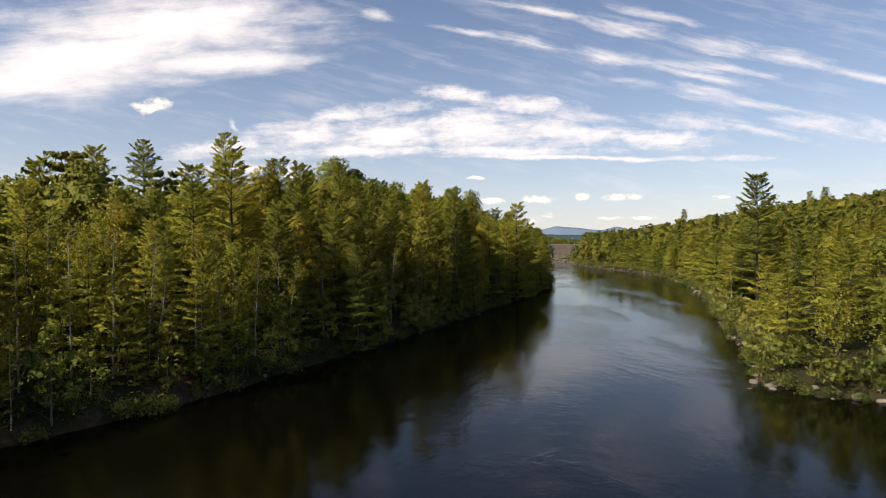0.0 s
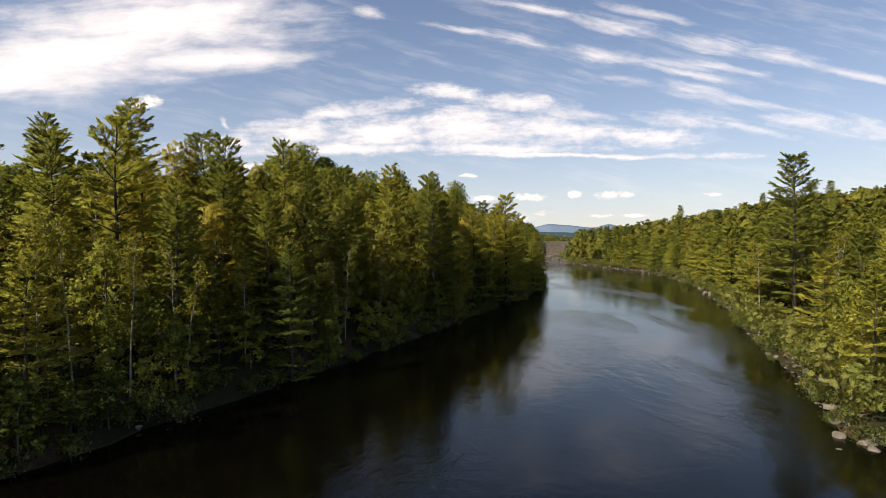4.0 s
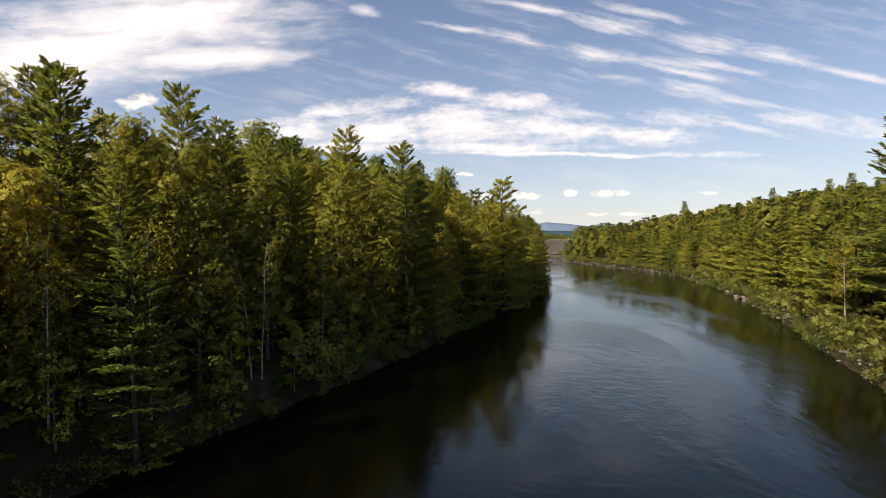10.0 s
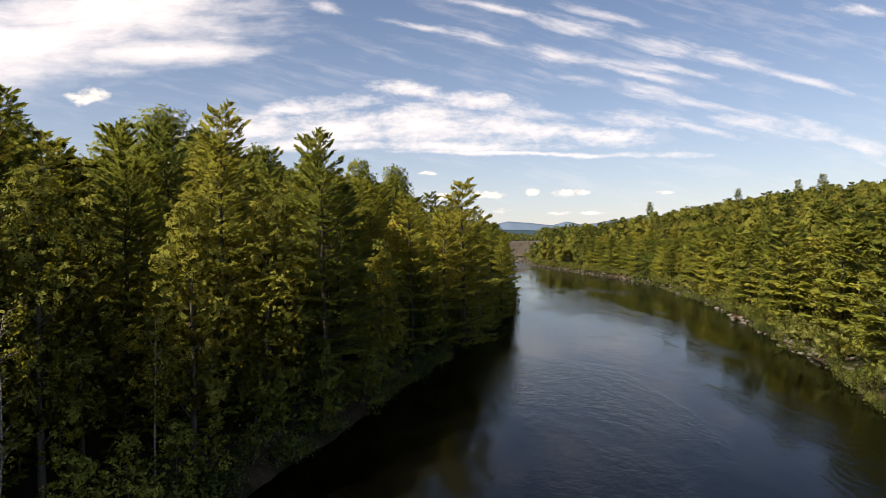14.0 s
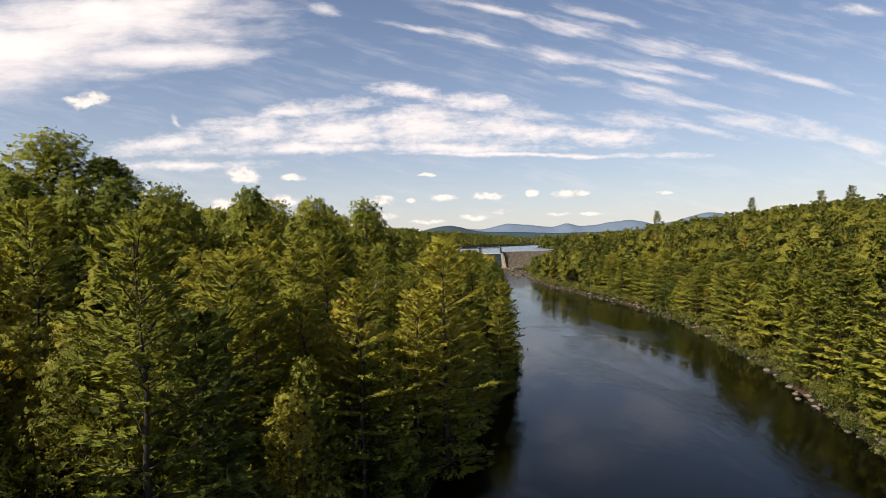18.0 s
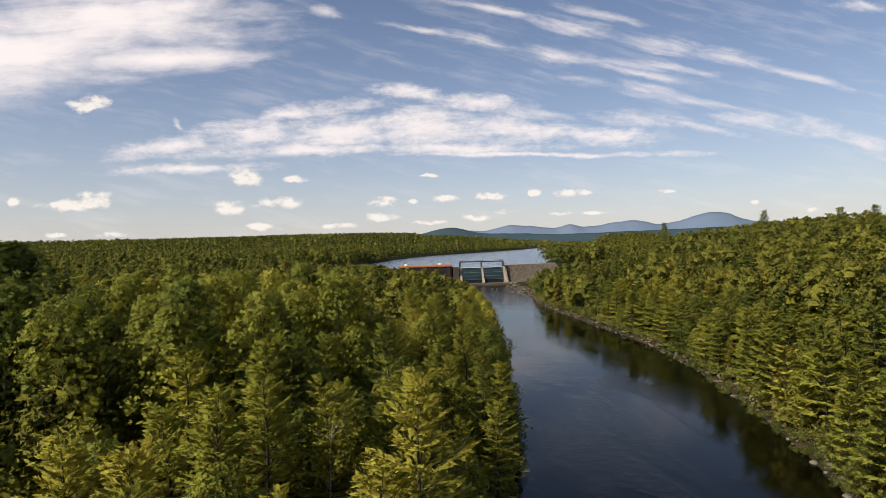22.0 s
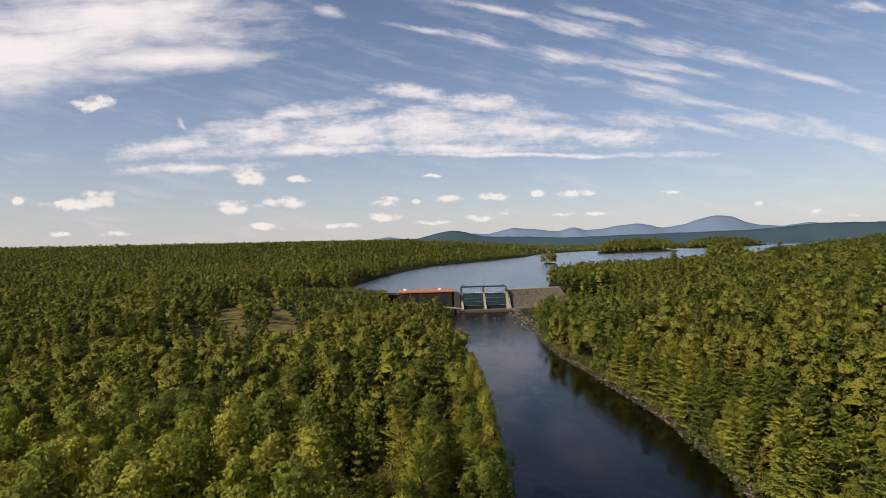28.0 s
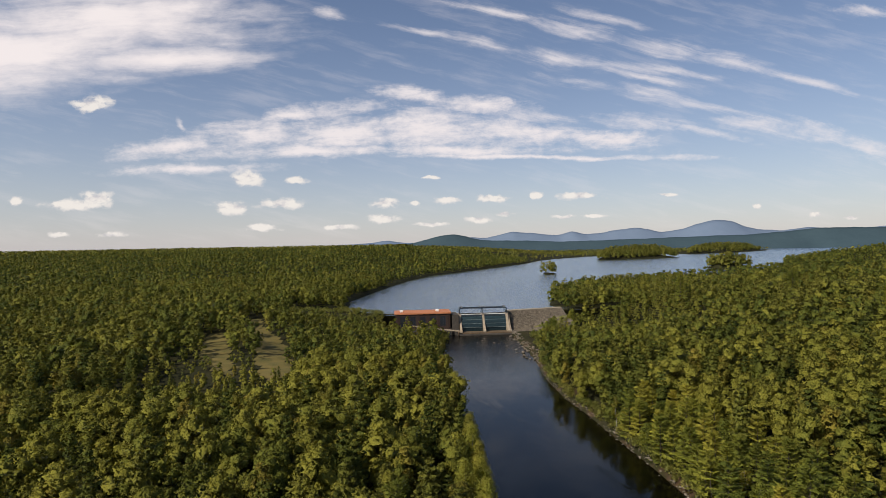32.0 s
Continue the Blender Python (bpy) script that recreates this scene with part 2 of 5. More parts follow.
MAT = {}
PINE = ((0.079, 0.102, 0.021), (0.204, 0.21, 0.034), (0.339, 0.299, 0.05))
BROAD = ((0.068, 0.09, 0.019), (0.174, 0.187, 0.033), (0.32, 0.287, 0.051))
BIRCH = ((0.104, 0.111, 0.021), (0.202, 0.19, 0.033), (0.312, 0.251, 0.045))
# woods palettes: darker copies, the shade solid crowns lack put into the colour
SHADED_PINE = ((0.03, 0.044, 0.012), (0.077, 0.089, 0.017), (0.144, 0.14, 0.028))
SHADED_BROAD = ((0.035, 0.05, 0.012), (0.09, 0.1, 0.018), (0.171, 0.163, 0.028))
SHADED_BIRCH = ((0.051, 0.055, 0.013), (0.11, 0.104, 0.018), (0.181, 0.151, 0.028))
MAT["pine"] = foliage("pine_needles", *PINE, 0.07, 0.42, 0.72, 0.8)
MAT["broadleaf"] = foliage("broad_leaves", *BROAD, 0.12, 0.44, 0.62, 0.9)
MAT["birch"] = foliage("birch_leaves", *BIRCH, 0.11, 0.48, 0.60, 0.9)
MAT["shrub"] = foliage("shrub_leaves", (0.060, 0.082, 0.022), (0.125, 0.146, 0.036), (0.200, 0.194, 0.052), 0.10, 0.38, 0.60)
MAT["slope_pine"] = foliage("slope_needles", *PINE, 0.16, 0.36, 1.0, 0.7)
MAT["wood_pine"] = foliage("pine_wood_needles", *SHADED_PINE, 0.22, 0.28, 1.0, 1.2, 0.32)
MAT["wood_broadleaf"] = foliage("broad_wood_leaves", *SHADED_BROAD, 0.26, 0.30, 1.0, 1.2, 0.32)
MAT["wood_birch"] = foliage("birch_wood_leaves", *SHADED_BIRCH, 0.24, 0.32, 1.0, 1.2, 0.32)
MAT["far_pine"] = foliage("pine_slope_needles", *SHADED_PINE, 0.5, 0.28, 1.0, 1.1, 0.32)
MAT["far_broadleaf"] = foliage("broad_slope_leaves", *SHADED_BROAD, 0.6, 0.30, 1.0, 1.1, 0.32)
MAT["far_birch"] = foliage("birch_slope_leaves", *SHADED_BIRCH, 0.55, 0.32, 1.0, 1.1, 0.32)
MAT["pine_bark"] = solid("pine_bark", (0.022, 0.018, 0.014), (0.068, 0.054, 0.042), 0.95, 1.5, 0.6, 9)
MAT["bark"] = solid("grey_bark", (0.05, 0.044, 0.036), (0.15, 0.13, 0.105), 0.95, 1.2, 0.5, 9)
MAT["rock"] = solid("river_rock", (0.075, 0.060, 0.046), (0.27, 0.23, 0.185), 0.9, 0.9, 0.6, 6)
MAT["riprap"] = solid("dam_rock", (0.055, 0.046, 0.036), (0.22, 0.18, 0.135), 0.95, 0.5, 0.7, 3)
MAT["concrete"] = solid("concrete", (0.20, 0.155, 0.11), (0.44, 0.36, 0.27), 0.9, 0.35, 0.2, 5)
MAT["sill"] = solid("stained_sill", (0.055, 0.040, 0.026), (0.17, 0.115, 0.07), 0.85, 0.3, 0.2, 4)
MAT["dark_concrete"] = solid("dark_grey_concrete", (0.035, 0.030, 0.026), (0.095, 0.082, 0.068), 0.85, 0.4, 0.2, 5)
MAT["brick"] = solid("dark_brick", (0.030, 0.019, 0.016), (0.065, 0.040, 0.032), 0.9, 0.8, 0.2, 9)
MAT["roof"] = solid("orange_roof", (0.36, 0.13, 0.06), (0.52, 0.21, 0.10), 0.8, 0.4, 0.15, 6)
MAT["gate"] = solid("teal_steel", (0.010, 0.024, 0.031), (0.028, 0.055, 0.068), 0.55, 0.6, 0.1, 5, 0.3)
MAT["gate_rib"] = solid("weathered_rib", (0.10, 0.13, 0.135), (0.21, 0.25, 0.25), 0.6, 0.6, 0.1, 5)
MAT["steel"] = solid("blue_steel", (0.020, 0.030, 0.045), (0.045, 0.062, 0.085), 0.5, 0.8, 0.1, 6, 0.4)
MAT["pale"] = solid("pale_steel", (0.34, 0.34, 0.33), (0.52, 0.51, 0.49), 0.6, 0.8, 0.1, 6)
MAT["glass"] = solid("dark_glass", (0.015, 0.017, 0.022), (0.03, 0.034, 0.042), 0.15, 0.8, 0.02, 6, 0.0, 0.6)
MAT["white"] = solid("white_paint", (0.66, 0.65, 0.62), (0.82, 0.81, 0.78), 0.6, 0.8, 0.1, 6)


def birch_bark():
    m, n = material("birch_bark")
    p = place(n)
    bands = n.noise(n.vec("MULTIPLY", p, (1.2, 1.2, 9.0)), 1.0, 4, 0.7)["Fac"]
    colour = n.ramp(bands, [(0.36, (0.06, 0.05, 0.04)), (0.56, (0.42, 0.39, 0.34))])
    finish(n, n.add("ShaderNodeBsdfPrincipled", {"Base Color": colour, "Roughness": 0.75}).outputs[0])
    return m


MAT["birch_bark"] = birch_bark()


def ground_material():
    """Forest floor of brown litter and moss; gravel under the river's edge, its colour darkened with depth for light
    lost in the water.
    """
    m, n = material("forest_floor")
    p = place(n)
    broad, grain = n.noise(p, 0.08, 4)["Fac"], n.noise(p, 1.6, 6, 0.65)["Fac"]
    t = n.math("ADD", n.math("MULTIPLY", broad, 0.6), n.math("MULTIPLY", grain, 0.4))
    litter = n.ramp(t, [(0.3, (0.016, 0.013, 0.008)), (0.7, (0.050, 0.037, 0.019)), (0.52, (0.028, 0.029, 0.011))])
    pebble = n.add("ShaderNodeTexVoronoi", {"Vector": p, "Scale": 1.1}).outputs
    gravel = n.ramp(pebble["Color"], [(0.1, (0.07, 0.043, 0.018)), (0.9, (0.19, 0.125, 0.060))])
    z = n.add("ShaderNodeSeparateXYZ", {0: p}).outputs[2]
    z = n.math("ADD", z, n.math("MULTIPLY", n.math("SUBTRACT", broad, 0.5), 0.8))
    # dark colour on the deep bed replaces the water's absorption of light
    bed = n.mix(n.span(z, -2.2, -0.5), (0.018, 0.014, 0.009, 1), gravel)
    earth = n.math("MULTIPLY", n.span(n.noise(p, 0.11, 3)["Fac"], 0.50, 0.60), n.span(z, 3.2, 1.6))
    litter = n.mix(earth, litter, n.ramp(grain, [(0.3, (0.036, 0.023, 0.013)), (0.7, (0.095, 0.062, 0.036))]))
    colour = n.mix(n.span(z, -0.35, 0.05), bed, litter)
    b = n.add("ShaderNodeBump", {"Strength": 0.6, "Distance": 0.3, "Height": grain}).outputs[0]
    finish(n, n.add("ShaderNodeBsdfPrincipled", {"Base Color": colour, "Roughness": 0.95, "Specular IOR Level": 0.1, "Normal": b}).outputs[0])
    return m


def water_material(name, ripple, small, rough, tint, murk):
    """Tea-brown water: a rippled mirror over a stained, mostly opaque body."""
    m, n = material(name)
    p = place(n)
    broad = n.noise(n.vec("MULTIPLY", p, (0.55, 0.25, 1.0)), 0.35, 3, 0.5, 0.6)["Fac"]
    slick = n.noise(n.vec("MULTIPLY", p, (0.06, 0.022, 1)), 1.0, 4, 0.6, 0.8)["Fac"]
    wave = n.noise(n.vec("MULTIPLY", p, (0.8, 0.5, 1.0)), 1.3, 4, 0.6, 0.8)["Fac"]
    swirl = n.noise(n.vec("MULTIPLY", p, (0.22, 0.16, 1.0)), 1.0, 3, 0.5, 1.5)["Fac"]
    gain = n.span(slick, 0.44, 0.64, 0.22, 1.25)
    h = n.math("ADD", n.math("MULTIPLY", broad, ripple), n.math("MULTIPLY", n.math("MULTIPLY", wave, gain), small))
    h = n.math("ADD", h, n.math("MULTIPLY", swirl, ripple * 0.45))
    fine = n.noise(n.vec("MULTIPLY", p, (1.0, 0.6, 1.0)), 4.2, 3, 0.6, 0.4)["Fac"]
    h = n.math("ADD", h, n.math("MULTIPLY", n.math("MULTIPLY", fine, gain), small * 0.35))
    race = n.span(n.add("ShaderNodeSeparateXYZ", {0: p}).outputs[1], 430.0, 570.0, 0.0, 1.0)
    h = n.math("ADD", h, n.math("MULTIPLY", n.math("MULTIPLY", wave, race), small * 5.0))
    b = n.add("ShaderNodeBump", {"Strength": 1.0, "Distance": 1.0, "Height": h}).outputs[0]
    gloss = n.add("ShaderNodeBsdfGlossy", {"Color": (0.80, 0.84, 0.86, 1), "Roughness": rough, "Normal": b}).outputs[0]
    clear = n.add("ShaderNodeBsdfTransparent", {"Color": (*tint, 1)}).outputs[0]
    silt = n.add("ShaderNodeBsdfDiffuse", {"Color": (0.0022, 0.0019, 0.0014, 1)}).outputs[0]
    body = n.add("ShaderNodeMixShader", {0: murk, 1: clear, 2: silt}).outputs[0]
    f = n.add("ShaderNodeFresnel", {"IOR": 1.33, "Normal": b}).outputs[0]
    finish(n, n.add("ShaderNodeMixShader", {0: f, 1: body, 2: gloss}).outputs[0])
    return m


MAT["ground"] = ground_material()
MAT["river"] = water_material("river_water", 0.022, 0.052, 0.05, (0.26, 0.17, 0.085), 0.6)
MAT["lake"] = water_material("lake_water", 0.12, 0.14, 0.16, (0.4, 0.38, 0.34), 0.6)
MAT["grass"] = solid("dry_grass", (0.075, 0.072, 0.018), (0.20, 0.145, 0.040), 0.95, 0.12, 0.5, 2.5)
MAT["gravel"] = solid("road_gravel", (0.20, 0.165, 0.12), (0.38, 0.32, 0.25), 0.95, 0.4, 0.3, 4)
MAT["meadow"] = solid("olive_grass", (0.085, 0.090, 0.026), (0.20, 0.18, 0.058), 0.95, 0.3, 0.5, 3)
# blue of distance haze is put into both base colours
MAT["far_hill"] = solid("haze_tinted_forest", (0.042, 0.068, 0.085), (0.056, 0.088, 0.105), 1.0, 0.004, 0.0, 0.03, 0, 0.0)
MAT["far_ridge"] = solid("haze_tinted_mountain", (0.135, 0.180, 0.255), (0.158, 0.208, 0.288), 1.0, 0.003, 0.0, 0.02, 0, 0.0)


# ---- mesh helpers ----
def mesh_from(name, verts, faces, mats, smooth=False, out=None):
    me = bpy.data.meshes.new(name)
    verts, faces = np.asarray(verts, np.float32), np.asarray(faces, np.int32)
    k = faces.shape[1]
    me.vertices.add(len(verts))
    me.vertices.foreach_set("co", verts.ravel())
    me.loops.add(faces.size)
    me.loops.foreach_set("vertex_index", faces.ravel())
    me.polygons.add(len(faces))
    me.polygons.foreach_set("loop_start", np.arange(0, faces.size, k, dtype=np.int32))
    me.polygons.foreach_set("loop_total", np.full(len(faces), k, np.int32))
    me.update(calc_edges=True)
    for m in mats if isinstance(mats, (list, tuple)) else [mats]:
        me.materials.append(m)
    if smooth:
        me.polygons.foreach_set("use_smooth", np.ones(len(faces), bool))
    if out is not None:
        me.attributes.new("out", "FLOAT_VECTOR", "POINT").data.foreach_set("vector", np.asarray(out, np.float32).ravel())
    if k == 3 and len(verts) == 3 * len(faces):
        me.attributes.new("corner", "FLOAT_VECTOR", "POINT").data.foreach_set("vector", np.tile(np.eye(3, dtype=np.float32), (len(faces), 1)).ravel())
    return me


def part(name, bm, mat, parent, label=""):
    me = bpy.data.meshes.new(name)
    bm.normal_update()
    bm.to_mesh(me)
    bm.free()
    me.materials.append(mat)
    ob = new(name, me)
    ob.parent = parent
    return tagged(ob, label)


def thing(name, label, category, group="", kind="", at=(0, 0, 0), turn=0.0):
    ob = new(name)
    ob.matrix_basis = pose(*at, 0, 0, turn)
    return tagged(ob, label, category, group, kind)


def box(bm, x0, x1, y0, y1, z0, z1, bevel=0.0):
    got = bmesh.ops.create_cube(bm, size=1, matrix=Matrix.LocRotScale(((x0 + x1) / 2, (y0 + y1) / 2, (z0 + z1) / 2), None, (x1 - x0, y1 - y0, z1 - z0)))
    if bevel:
        edges = {e for v in got["verts"] for e in v.link_edges}
        bmesh.ops.bevel(bm, geom=list(edges), offset=bevel, segments=1, affect="EDGES")
    return bm


def prism(bm, outline, x0, x1):
    """A solid with an outline in y and z, from x0 to x1."""
    a = [bm.verts.new((x0, y, z)) for y, z in outline]
    b = [bm.verts.new((x1, y, z)) for y, z in outline]
    k = len(outline)
    bm.faces.new(a[::-1]), bm.faces.new(b)
    for i in range(k):
        bm.faces.new((a[i], a[(i + 1) % k], b[(i + 1) % k], b[i]))
    bmesh.ops.recalc_face_normals(bm, faces=bm.faces)
    return bm


# ---- the plan: waters, shores, heights ----
LEFT_BANK = [(-70, -200), (-56, -30), (-46, 15), (-34, 45), (-27, 53), (-20, 68), (-15, 79), (-8, 94), (-2, 107), (4, 121), (14, 147),
             (24, 171), (35, 198), (41, 222), (47, 265), (52, 320), (54, 400), (53, 490), (57, 560), (64, 605), (70, 632)]
RIGHT_BANK = [(122, 632), (119, 560), (115, 515), (108, 460), (107, 428), (109, 390), (110, 345), (110, 310), (106, 274), (99, 240), (90, 208),
              (76, 168), (64, 134), (56, 119), (48, 98), (40, 77), (34, 64), (36, 57), (48, 54), (75, 47), (110, 30), (125, -200)]
RIVER = np.array(LEFT_BANK + RIGHT_BANK, float)
LAKE_SHORE = np.array([(20, 672), (-20, 700), (-26, 800), (-10, 890), (18, 1040), (50, 1180), (100, 1340), (190, 1500), (310, 1720), (440, 1980), (555, 2260), (640, 2420), (720, 2540),
                       (900, 2760), (1100, 2860), (1350, 3040), (1650, 3180), (2300, 3600), (2500, 3750), (2600, 4300), (4800, 4300), (4800, 2900),
                       (2900, 2500), (1900, 2000), (1350, 1760), (1060, 1600), (960, 1480), (900, 1370), (760, 1200), (600, 1080), (450, 990), (330, 920), (255, 860), (206, 806), (172, 700), (190, 676), (122, 662)], float)
ISLES = [np.array([(322, 1290), (338, 1284), (350, 1290), (348, 1312), (334, 1318), (322, 1308)], float),
         np.array([(722, 1362), (770, 1350), (816, 1372), (822, 1420), (770, 1440), (726, 1410)], float),
         np.array([(757, 2180), (904, 2228), (1100, 2330), (1182, 2412), (1120, 2480), (940, 2420), (800, 2330)], float),
         np.array([(1470, 2900), (1600, 2960), (1804, 3080), (2200, 3420), (2150, 3520), (1800, 3320), (1560, 3080)], float)]
KNOLLS = [(960, 2340, 150, 22.0), (1700, 3120, 260, 18.0), (1330, 1480, 330, 40.0), (1900, 1750, 420, 52.0), (2600, 2150, 500, 60.0), (-60, 1500, 420, 14.0)]
CLEARINGS = [np.array([(-102, 560), (-94, 566), (-72, 492), (-57, 443), (-68, 452), (-98, 520)], float),
             np.array([(-100, 628), (-88, 634), (-72, 588), (-50, 545), (-30, 446), (-40, 440), (-50, 470), (-65, 530)], float)]


def inside(px, py, poly):
    hit = np.zeros(px.shape, bool)
    for (x0, y0), (x1, y1) in zip(poly, np.roll(poly, -1, 0)):
        if y0 != y1:
            hit ^= ((y0 > py) != (y1 > py)) & (px < (x1 - x0) * (py - y0) / (y1 - y0) + x0)
    return hit


def away(px, py, poly):
    best = np.full(px.shape, 1e9)
    for (x0, y0), (x1, y1) in zip(poly, np.roll(poly, -1, 0)):
        dx, dy = x1 - x0, y1 - y0
        t = np.clip(((px - x0) * dx + (py - y0) * dy) / (dx * dx + dy * dy + 1e-9), 0, 1)
        best = np.minimum(best, (px - x0 - t * dx) ** 2 + (py - y0 - t * dy) ** 2)
    return np.sqrt(best)


def ease(a, b, v):
    t = np.clip((v - a) / (b - a), 0, 1)
    return t * t * (3 - 2 * t)


def rolling(px, py):
    return 1.3 * np.sin(px / 31 + 1) * np.sin(py / 43) + 0.5 * np.sin(px / 9 + py / 13) + 0.25 * np.sin(px / 3.1 - py / 4.3)


def lay(px, py):
    """The ground's height, and how far it is to the nearest water (less than nothing in it)."""
    px, py = np.asarray(px, float), np.asarray(py, float)
    dr, dl = away(px, py, RIVER), away(px, py, LAKE_SHORE)
    in_r, in_l = inside(px, py, RIVER), inside(px, py, LAKE_SHORE)
    isle = np.zeros(px.shape, bool)
    di = np.full(px.shape, 1e9)
    for poly in ISLES:
        isle |= inside(px, py, poly)
        di = np.minimum(di, away(px, py, poly))
    in_l &= ~isle
    east = px > np.interp(py, [-200, 0, 60, 200, 400, 630, 660], [40, 20, 5, 60, 80, 95, 95])
    bank = 1.7 * (1 - np.exp(-dr / 1.5))
    west_h = bank + 10.5 * (1 - np.exp(-dr / 42))
    east_h = bank + 46 * (1 - np.exp(-np.maximum(dr - 4, 0) / 190)) * (1 - 0.68 * ease(600, 800, py)) * (1 - 0.62 * ease(230, 520, dr))
    h = np.where(east, east_h, west_h)
    h = h + rolling(px, py) * ease(4, 40, dr)
    h = h + np.where(east, 0, 7.0) * ease(400, 640, py) * ease(40, 110, dr)
    # below the dam both banks lie low
    low = ease(430, 560, py) * (1 - ease(665, 668, py)) * (1 - ease(60, 150, dr))
    h = h * (1 - low) + (bank + 0.8 + 0.02 * dr) * low
    # north and west of the lake the land lifts to long wooded ridges
    north = ~east | (py > 1500)
    ridge = 50 * ease(700, 2500, py - 0.25 * px) * (1 - ease(100, 1100, px)) + 10 * ease(1800, 3800, py)
    h = np.where(north, np.maximum(h, np.minimum(h, 16) + ridge), h)
    # towards the lake the land comes down to its shore
    for kx, ky, kr, kh in KNOLLS:
        h = h + kh * np.exp(-((px - kx) ** 2 + (py - ky) ** 2) / (kr * kr))
    shore = LAKE + 1.2 * (1 - np.exp(-dl / 3)) + 0.16 * dl
    near = (py > 664) | ((dl < 60) & (py > 664)) | ((px > 230) & (dl < 60))
    h = np.where(near & ~in_l, np.minimum(np.maximum(h, LAKE + 1.0 * ease(0, 6, dl)), shore), h)
    h = np.where(isle, LAKE + 1.2 * (1 - np.exp(-di / 4)) + 0.4 * np.minimum(di, 70), h)
    h = np.where((px > 14) & (px < 174) & (py > 628) & (py < 668), -3.0, h)
    h = np.where((px <= 14) & (px > -90) & (py > 640) & (py <= 664), np.minimum(np.maximum(h, 4 + (py - 640) * 0.53), 17), h)
    h = np.where(in_r, -0.2 - np.minimum(dr * np.where(py > 140, 0.5, 0.2), 3.0), h)
    h = np.where(in_l, LAKE - 0.4 - np.minimum(dl * 0.2, 4.0), h)
    d = np.where(in_r, -dr, np.where(in_l, -np.minimum(dl, di), np.where(isle, di, np.minimum(dr, dl))))
    return h, d


def build_ground():
    xs = np.concatenate([np.linspace(-4900, -700, 22)[:-1], np.linspace(-700, -130, 38)[:-1], np.linspace(-130, 240, 149)[:-1], np.linspace(240, 900, 45)[:-1], np.linspace(900, 4900, 30)])
    ys = np.concatenate([np.linspace(-1500, -60, 14)[:-1], np.linspace(-60, 680, 186)[:-1], np.linspace(680, 1500, 60)[:-1], np.linspace(1500, 4900, 50)])
    gx, gy = np.meshgrid(xs, ys)
    h, _ = lay(gx, gy)
    nx, ny = len(xs), len(ys)
    i = (np.arange(ny - 1)[:, None] * nx + np.arange(nx - 1)).ravel()
    faces = np.stack([i, i + 1, i + nx + 1, i + nx], 1)
    me = mesh_from("ground", np.stack([gx, gy, h], -1).reshape(-1, 3), faces, MAT["ground"], True)
    tagged(new("ground", me), "brown and mossy forest floor, rolling up from the river", "ground", kind="structure")


def sheet(name, outline, z, mat, label):
    bm = bmesh.new()
    vs = [bm.verts.new((x, y, z)) for x, y in outline]
    f = bm.faces.new(vs)
    if f.normal.z < 0:
        f.normal_flip()
    bmesh.ops.triangulate(bm, faces=[f])
    me = bpy.data.meshes.new(name)
    bm.to_mesh(me)
    bm.free()
    me.materials.append(mat)
    tagged(new(name, me), label, "water", kind="structure")


build_ground()
sheet("river_water", [(-180, -300), (240, -300), (240, 45), (130, 300), (140, 634), (40, 640), (0, 300), (-60, 90)], 0.0, MAT["river"], "dark slow river water mirroring sky and trees")
sheet("lake_water", [(20, 660), (-40, 690), (-60, 900), (40, 1500), (500, 2400), (1200, 4600), (4890, 4600), (4890, 2300), (1500, 1500), (900, 1150), (230, 664)], LAKE, MAT["lake"], "grey-blue reservoir water behind the dam")

for k, poly in enumerate(CLEARINGS):
    lo, hi = poly.min(0) - 8, poly.max(0) + 8
    xs, ys = np.arange(lo[0], hi[0], 3.0), np.arange(lo[1], hi[1], 3.0)
    gx, gy = np.meshgrid(xs, ys)
    keep = inside(gx, gy, poly) | (away(gx, gy, poly) < 3.5 + 2.5 * np.sin(gx * 0.4) * np.sin(gy * 0.3))
    ids = np.arange(gx.size).reshape(gx.shape)
    ok = keep[:-1, :-1] & keep[1:, :-1] & keep[:-1, 1:] & keep[1:, 1:]
    quads = np.stack([ids[:-1, :-1], ids[:-1, 1:], ids[1:, 1:], ids[1:, :-1]], -1)[ok]
    height = lay(gx, gy)[0] + 0.25
    tagged(new("ground_meadow", mesh_from("ground_meadow", np.stack([gx, gy, height], -1).reshape(-1, 3), quads, MAT["grass"], True)),
           "dry straw-coloured grass in a forest clearing", "grass", kind="structure")

# ---- trees: shapes ----
RNG = np.random.default_rng(7)


